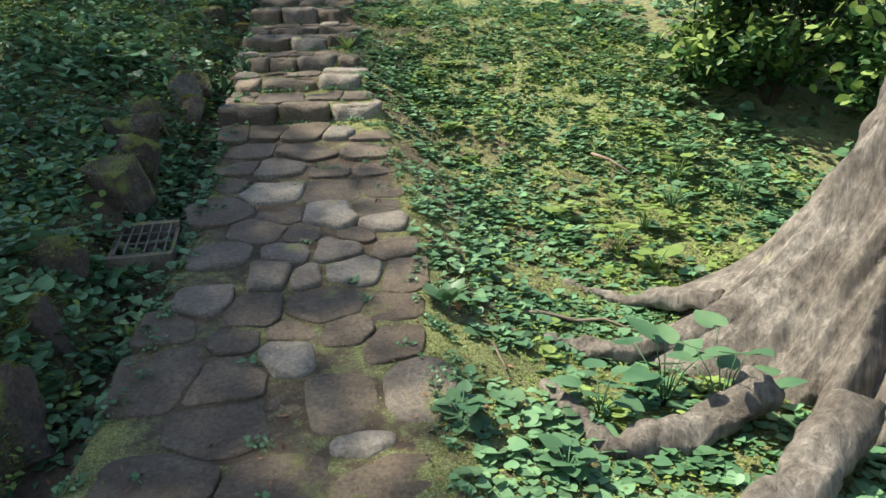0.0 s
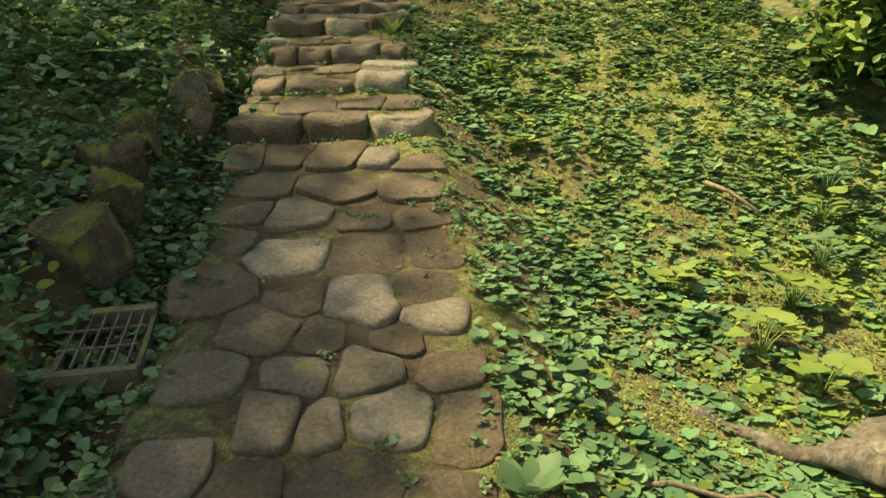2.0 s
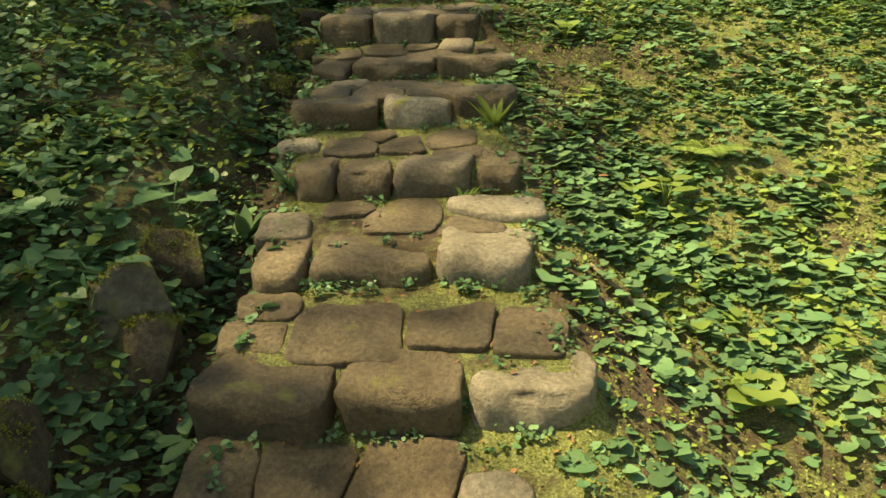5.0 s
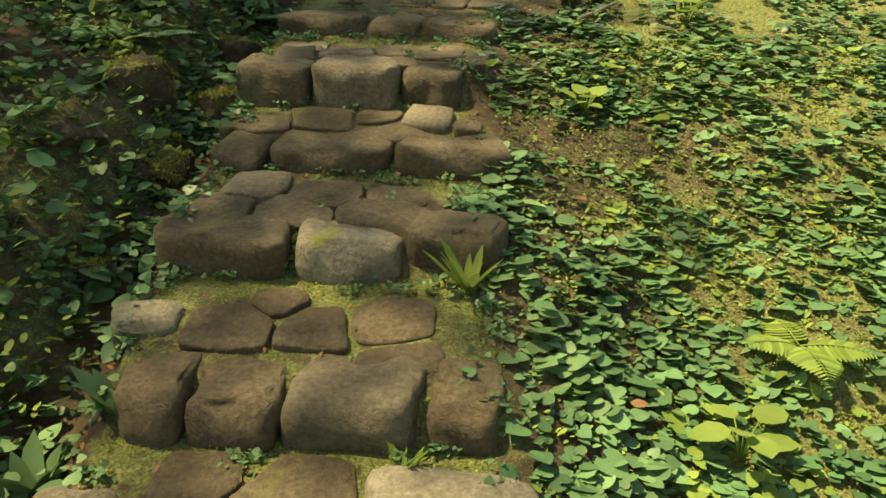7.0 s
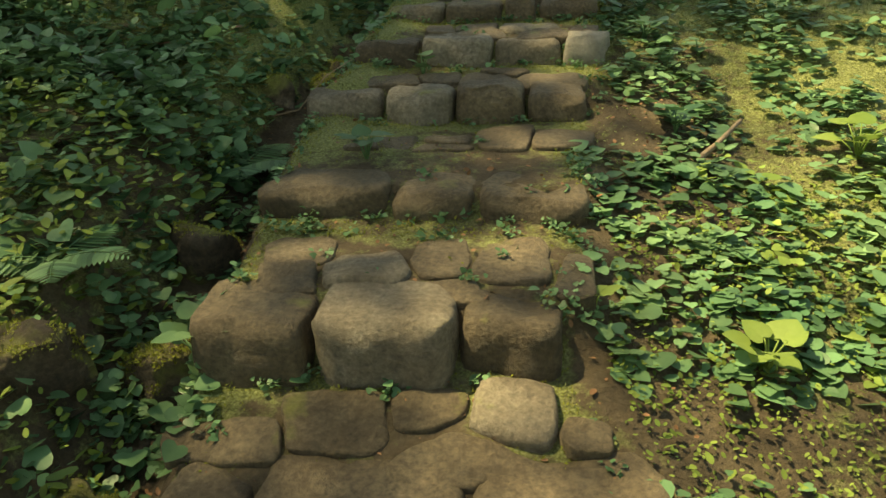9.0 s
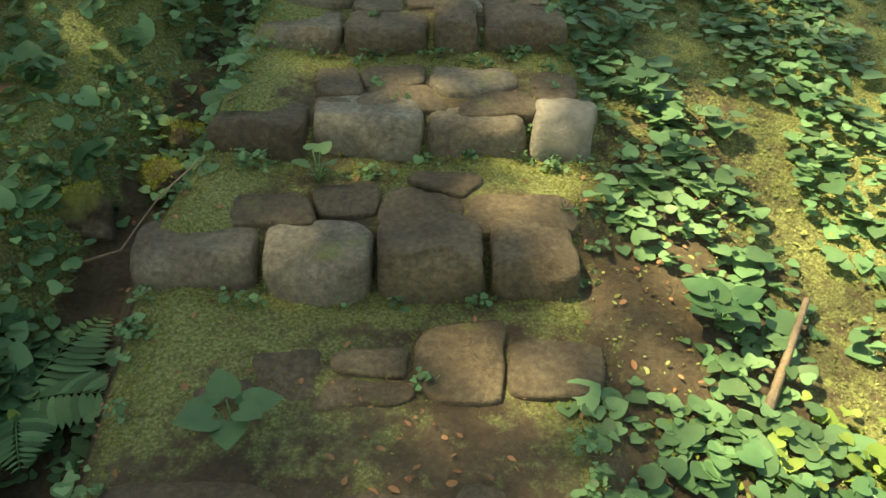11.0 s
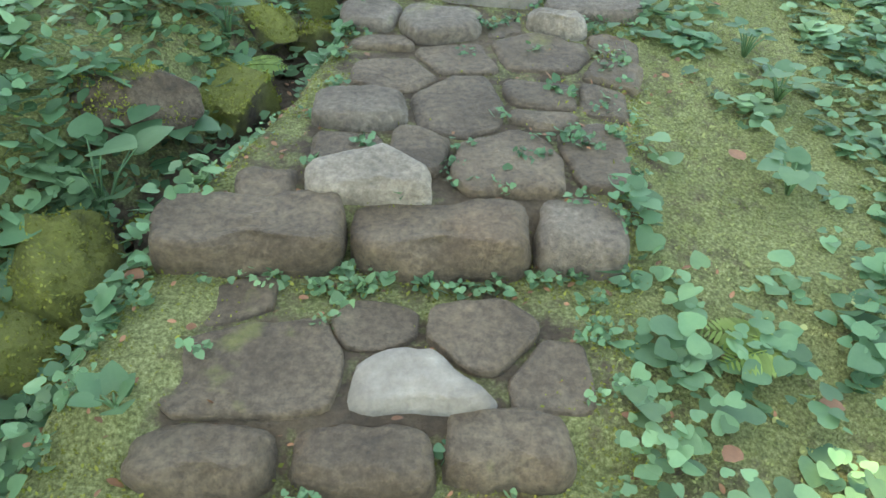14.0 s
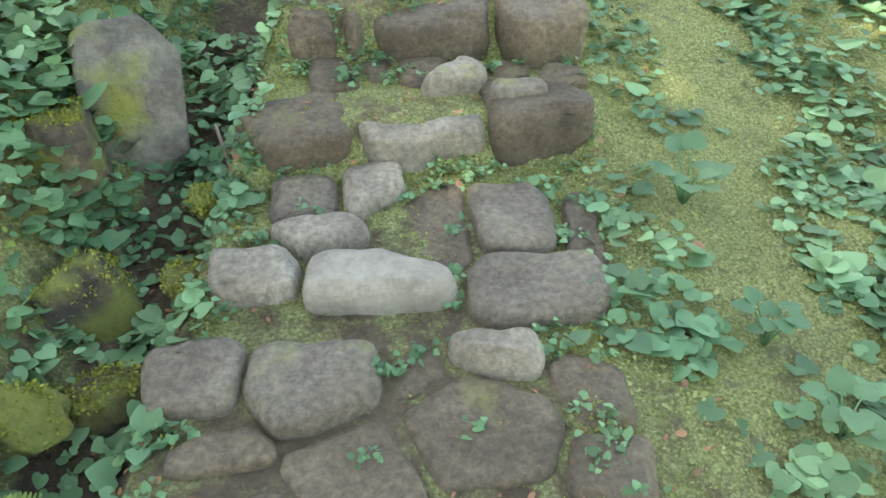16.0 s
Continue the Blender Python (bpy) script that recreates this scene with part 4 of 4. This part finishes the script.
fern(0.64, 11.74, 2, 0.2, LEAF_YELLOW, 61, 1.0, 2.9)
fern(-1.14, 10.5, 3, 0.2, LEAF_YELLOW, 62, 2.4, -1.2)
fern(-1.0, 11.05, 3, 0.25, LEAF, 63, 2.0, -1.0)
fern(-1.35, 9.6, 5, 0.3, LEAF, 64)
fern(-1.5, 8.6, 5, 0.28, LEAF, 65)
fern(-1.6, 6.2, 6, 0.3, LEAF, 66)
fern(1.15, 7.4, 4, 0.2, LEAF_YELLOW, 67)
fern(-0.75, 12.9, 3, 0.16, LEAF_YELLOW, 68, 2.0, -0.8)

# ---- the old tree: flared trunk, roots, limbs and crown ----
tree = tagged(new("tree"), "old tree with pale grey-brown furrowed bark and spreading roots", "tree")
TREE_X, TREE_Y = 3.0, 2.85
verts, faces = [], []
SIDES, ROWS = 260, 210
for r in range(ROWS):
    t = r / (ROWS - 1)
    z = 0.15 + 5.8 * t ** 1.7
    up = z - 0.45
    flare = 0.46 + 0.58 * math.exp(-max(up, 0) * 2.4)
    lobes = 0.55 * math.exp(-max(up, 0) * 1.7)
    cx, cy = TREE_X + 0.34 * up + 0.0 * t, TREE_Y + 0.08 * up
    for k in range(SIDES):
        a = 6.2832 * k / SIDES
        fin = max(0.0, math.cos(2.5 * a + 0.35)) ** 2 + 0.6 * max(0.0, math.cos(3.5 * a + 1.7)) ** 3
        n = 1 + lobes * (1.25 * fin - 0.55) + 0.075 * math.sin(17 * a + 2.5 * noise.noise(Vector((math.cos(a) * 2, math.sin(a) * 2, z * 1.1)))) * (1 + 0.5 * math.sin(5 * a))
        n += 0.09 * noise.noise(Vector((math.cos(a) * 2.5, math.sin(a) * 2.5, z * 0.9))) + 0.11 * noise.noise(Vector((math.cos(a) * 6, math.sin(a) * 6, z * 1.8))) + 0.05 * noise.noise(Vector((math.cos(a) * 17, math.sin(a) * 17, z * 5)))
        warp = 1.6 * noise.noise(Vector((math.cos(a) * 3, math.sin(a) * 3, z * 0.8 + 9)))
        ridge = abs(math.sin(9 * a + warp * 2)) ** 0.6 - 0.6
        wrinkle = noise.noise(Vector((math.cos(a) * 7, math.sin(a) * 7, z * 24 + warp * 6))) * max(0.0, 0.5 + noise.noise(Vector((math.cos(a) * 3, math.sin(a) * 3, z * 2))))
        rad = flare * n * (1 - 0.25 * t) + 0.045 * ridge + 0.016 * wrinkle + 0.02 * noise.noise(Vector((math.cos(a) * 22, math.sin(a) * 22, z * 9)))
        verts.append((cx + math.cos(a) * rad, cy + math.sin(a) * rad, z))
for r in range(ROWS - 1):
    for k in range(SIDES):
        a, b = r * SIDES + k, r * SIDES + (k + 1) % SIDES
        faces.append((a, b, b + SIDES, a + SIDES))
link_mesh("trunk", verts, faces, BARK, tree)


def root(points, r0, r1):
    fine_points, radii = [], []
    for i in range(len(points) - 1):
        for k in range(12):
            t = k / 12
            x, y = points[i][0] * (1 - t) + points[i + 1][0] * t, points[i][1] * (1 - t) + points[i + 1][1] * t
            d = points[i][2] * (1 - t) + points[i + 1][2] * t
            x, y = x + 0.02 * noise.noise(Vector((x * 5, y * 5, 1))), y + 0.02 * noise.noise(Vector((x * 5, y * 5, 7)))
            fine_points.append((x, y, float(ground_z(x, y)) + d))
            s = (i + t) / (len(points) - 1)
            radii.append((r0 + (r1 - r0) * s) * (1 + 0.18 * noise.noise(Vector((x * 9, y * 9, 3)))))
    rows_v, rows_f = tube_rows(fine_points, [r * 0.85 for r in radii], 26)
    rows_v = [tuple(Vector(v) + Vector((0, 0, 1)) * 0.045 * noise.noise(Vector(v) * 8) + noise.noise_vector(Vector(v) * 20) * 0.018) for v in rows_v]
    link_mesh("root", rows_v, rows_f, BARK, tree)


root([(2.35, 2.95, 0.22), (2.0, 2.98, 0.06), (1.68, 2.98, 0.03), (1.5, 3.05, 0.0), (1.15, 3.2, -0.03)], 0.11, 0.02)
root([(2.2, 2.45, 0.16), (1.85, 2.3, 0.03), (1.55, 2.22, 0.01), (1.42, 2.42, 0.02), (1.36, 2.62, -0.03)], 0.1, 0.035)
root([(2.4, 2.2, 0.2), (2.05, 1.9, 0.08), (1.7, 1.7, 0.02), (1.3, 1.5, -0.03)], 0.13, 0.05)
root([(2.3, 3.2, 0.16), (2.0, 3.5, 0.03), (1.6, 3.75, -0.03)], 0.09, 0.02)


def crown_points(n, cx, cy, cz, rx, ry, rz, clumps, seed, spread=0.55):
    rng = np.random.RandomState(seed)
    centre = rng.normal(0, 1, (clumps, 3))
    centre = centre / np.linalg.norm(centre, axis=1)[:, None] * rng.uniform(0.25, 1, clumps)[:, None] ** 0.5
    centre = centre * np.array([rx, ry, rz]) + np.array([cx, cy, cz])
    pick = rng.randint(0, clumps, n)
    return centre, centre[pick] + rng.normal(0, spread, (n, 3)) * np.array([1, 1, 0.6])


def limbs(parent, base, centres, r0, mat, count, seed):
    rng = random.Random(seed)
    for i in range(count):
        c = Vector(centres[i % len(centres)])
        b = Vector(base)
        mid = b.lerp(c, 0.5) + Vector((rng.uniform(-0.4, 0.4), rng.uniform(-0.4, 0.4), rng.uniform(0.1, 0.6)))
        tube("limb", [tuple(b), tuple(b.lerp(mid, 0.55)), tuple(mid), tuple(c)], [r0, r0 * 0.75, r0 * 0.5, r0 * 0.12], mat, parent, sides=8)


centres, places = crown_points(5000, 5.8, 2.0, 9.0, 2.8, 2.8, 1.6, 60, 71)
limbs(tree, (TREE_X + 0.34 * 5.3, TREE_Y + 0.42, 5.7), centres.tolist(), 0.2, BARK, 9, 72)
scatter("crown", "oval", places, np.random.RandomState(73).uniform(0.14, 0.26, len(places)), 0.6, LEAF_DARK, 74, "dense dark green crown", parent=tree)


def shade_tree(x, y, lean_x, lean_y, crown, n, clumps, seed, spread=0.55, leaf=0.21):
    """A tall tree beside the path, out of view and added for its shade: tapered trunk, limbs and an open crown of leaf
    clumps.
    """
    top = tagged(new("tree"), "tall unseen tree placed to cast shade, with dark bark and a leafy open crown", "tree", "trees over the path")
    z = float(ground_z(x, y))
    cx, cy, cz = crown[:3]
    pts = [(x + (lean_x * t * t), y + lean_y * t * t, z - 0.2 + (cz - 0.8 - z) * t) for t in (0, 0.08, 0.25, 0.5, 0.75, 1.0)]
    tube("trunk", pts, [0.42, 0.3, 0.25, 0.21, 0.17, 0.13], DARK_BARK, top, sides=12)
    centres, places = crown_points(n, *crown, clumps, seed, spread)
    limbs(top, pts[-1], centres.tolist(), 0.1, DARK_BARK, 10, seed)
    scatter("crown", "oval", places, np.random.RandomState(seed).uniform(leaf * 0.67, leaf * 1.33, len(places)), 0.6, LEAF_DARK, seed + 1, "dense dark green crown", parent=top)


# unseen crowns, placed and thinned to shade the path, bank and upper steps
shade_tree(-6.2, 3.6, 0.2, 0.4, (-5.9, 4.0, 8.6, 2.1, 2.85, 1.2), 19500, 300, 81, 0.5, 0.14)
shade_tree(-6.9, 8.8, 0.3, 0.2, (-5.4, 8.9, 9.2, 1.9, 2.1, 1.2), 2600, 180, 83, 0.5, 0.14)
shade_tree(-5.6, 13.6, 0.8, -0.2, (-4.2, 14.25, 10.4, 3.3, 2.7, 1.2), 14000, 110, 85)
shade_tree(-6.4, 10.8, 0.8, -0.2, (-5.2, 10.7, 10.0, 1.2, 1.1, 0.8), 800, 32, 87, 0.4)

# ---- evergreen shrub on the slope ----
def shrub(x, y, r, n, seed, label):
    z = float(ground_z(x, y))
    top = _placed("shrub", x, y, z, label, "shrub", "", "")
    rng = random.Random(seed)
    stems = []
    for i in range(16):
        a, o = rng.uniform(0, 6.28), rng.uniform(0.3, 0.95) * r
        tip = (math.cos(a) * o, math.sin(a) * o, rng.uniform(0.5, 1.5) * r)
        tube("branch", [(0, 0, -0.05), (tip[0] * 0.3, tip[1] * 0.3, tip[2] * 0.5), tip], [0.02, 0.014, 0.005], DARK_BARK, top, sides=5)
    centre, places = crown_points(n, 0, 0, r * 0.85, r * 0.9, r * 0.9, r * 0.7, 45, seed, 0.15)
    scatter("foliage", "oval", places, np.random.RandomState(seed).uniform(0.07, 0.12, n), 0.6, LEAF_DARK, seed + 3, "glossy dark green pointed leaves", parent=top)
    # paler leaves shifted sunward: the shrub's sunlit highlights put into leaf colour
    scatter("young_foliage", "oval", places[: n // 4] + np.array([-0.08, -0.05, 0.1]), np.random.RandomState(seed + 5).uniform(0.09, 0.15, n // 4), 0.6, LEAF_YELLOW, seed + 6, "lighter green leaves that stand in for sunlit highlights", parent=top)


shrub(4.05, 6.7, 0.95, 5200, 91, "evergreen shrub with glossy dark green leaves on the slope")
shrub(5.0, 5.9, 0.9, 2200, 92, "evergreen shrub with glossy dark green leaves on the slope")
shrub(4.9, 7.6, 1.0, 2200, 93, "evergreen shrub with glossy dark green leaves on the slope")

# ---- drain grate ----
def box_rows(x, y, z, w, d, h):
    v = [(x + sx * w / 2, y + sy * d / 2, z + sz * h / 2) for sx in (-1, 1) for sy in (-1, 1) for sz in (-1, 1)]
    return v, [(0, 1, 3, 2), (4, 6, 7, 5), (0, 4, 5, 1), (2, 3, 7, 6), (0, 2, 6, 4), (1, 5, 7, 3)]


grate = tagged(new("drain_grate"), "rusty steel drain grate in a concrete kerb frame in the ditch", "drain grate")
grate.matrix_basis = pose(-0.64, 3.72, 0.885, 13, -2, 10)
for row in ((0, 0.19, -0.05, 0.33, 0.04, 0.12), (0, -0.19, -0.06, 0.33, 0.035, 0.12)):
    link_mesh("kerb", *box_rows(*row), CONCRETE, grate, "worn concrete kerb", shade=False)
for sx in (-0.155, 0.155):
    link_mesh("kerb", *box_rows(sx, 0, -0.08, 0.02, 0.35, 0.12), CONCRETE, grate, "worn concrete kerb", shade=False)
# near-black sheet below the bars
link_mesh("pit", *box_rows(0, 0, -0.10, 0.3, 0.36, 0.02), PIT, grate, "dark wet bottom of the drain", shade=False)
for i in range(6):
    link_mesh("bar", *box_rows(-0.125 + i * 0.05, 0, 0.002, 0.006, 0.35, 0.014), STEEL, grate, shade=False)
for i in range(2):
    link_mesh("cross_bar", *box_rows(0, -0.06 + i * 0.12, 0.004, 0.3, 0.006, 0.01), STEEL, grate, shade=False)

# ---- sticks, fallen leaves and litter ----
def stick(points, r, label="pale dry fallen stick"):
    tagged(tube("stick", [(x, y, float(ground_z(x, y)) + d) for x, y, d in points], [r * (1 - 0.5 * i / len(points)) for i in range(len(points))], TWIG), label, "stick", "fallen sticks")


stick([(0.47, 9.5, 0.03), (0.56, 9.64, 0.045), (0.68, 9.83, 0.06)], 0.013)
stick([(2.18, 5.62, 0.05), (2.3, 5.52, 0.065), (2.43, 5.36, 0.04)], 0.014)
stick([(1.3, 3.24, 0.0), (1.45, 3.29, 0.03), (1.62, 3.27, 0.025), (1.76, 3.3, 0.03), (1.9, 3.2, 0.02)], 0.011, "thin exposed root across the soil")
stick([(0.55, 6.35, 0.02), (0.75, 6.2, 0.03)], 0.007)
stick([(-1.34, 10.02, 0.06), (-1.22, 10.06, 0.09), (-1.1, 10.13, 0.08), (-1.0, 10.25, 0.05)], 0.004)
stick([(-0.25, 14.0, 0.12), (-0.2, 13.7, 0.03)], 0.005)
stick([(1.2, 2.6, 0.02), (1.16, 2.78, 0.03)], 0.006)
FALLEN = [(0.62, 7.06, 0.05), (0.74, 12.38, 0.06), (0.45, 11.5, 0.05), (0.66, 11.62, 0.05), (0.85, 6.0, 0.05), (-0.62, 4.0, 0.07), (-0.66, 4.45, 0.06), (1.15, 4.9, 0.05), (0.5, 7.9, 0.05), (-0.95, 7.25, 0.07), (-1.9, 10.1, 0.12), (-1.6, 10.4, 0.08), (-1.5, 9.3, 0.06), (-0.8, 11.9, 0.05), (-0.75, 13.4, 0.05), (0.95, 13.3, 0.04)]
for i, (x, y, size) in enumerate(FALLEN):
    a = i * 1.9
    ob = leaf_part("fallen_leaf", "oval", (x, y, float(ground_z(x, y)) + 0.035), (math.cos(a), math.sin(a), 0.15), size, DRY, None, wide=1.4)
    tagged(ob, "curled reddish-brown fallen leaf", "leaf", "fallen leaves")
rng = np.random.RandomState(95)
for name, n, lo, hi, size, lift, mat, label, seed, kind in (
        ("moss_sprigs", 48000, -1.0, 1.12, 0.0075, 0.012, MOSS_SPRIG, "yellow-green moss in the joints between the stones", 96, "sprig"),
        ("verge_moss", 110000, 0.95, 3.6, 0.0075, 0.01, VERGE_MOSS, "pale yellow-green moss carpet on the verge", 99, "sprig"),
        ("leaf_litter", 4200, -1.5, 1.6, 0.018, 0.012, DRY, "small brown leaf litter", 97, "oval"),
        ("joint_weeds", 11000, -1.05, 1.12, 0.0145, 0.035, LEAF, "tiny weeds growing in the joints", 98, "heart")):
    y = rng.uniform(1.7, 14.6, n * 3)
    c, h = np.interp(y, MID_Y, MID_X), np.interp(y, MID_Y, HALF)
    x = c + h * rng.uniform(lo, hi, n * 3)
    steps_y = np.array([s[0] for s in STEPS])
    ahead = (steps_y[None] - y[:, None])
    near_foot = (np.where(ahead > -0.01, ahead, 9).min(1) < 0.16)
    edge = np.abs(x - c) / h
    w = (0.04 + 0.22 * (y > 12.1) if name == "joint_weeds" else 0.25) + 0.75 * (near_foot | (edge > 0.86)) if name != "leaf_litter" else 0.3 + 0.7 * (x < c - h)
    keep = rng.uniform(0, 1, n * 3) < w * (np.clip((moss_amount(x, y) - 0.38) * 6, 0, 1) if "moss" in name else 0.6 + 0.5 * fbm(x * 4, y * 4, seed))
    x, y = x[keep][:n], y[keep][:n]
    if name == "joint_weeds":
        root_x, root_y = x[: n // 14], y[: n // 14]
        pick = rng.randint(0, len(root_x), n)
        x, y = root_x[pick] + rng.normal(0, 0.018, n), root_y[pick] + rng.normal(0, 0.012, n)
    m = len(x)
    scatter(name, kind, np.column_stack([x, y, ground_z(x, y) + rng.uniform(0.2, 1, m) * lift]), rng.lognormal(math.log(size), 0.3, m), 0.9 if "moss" in name else 0.5, mat, seed, label, "moss" if "moss" in name else "litter")
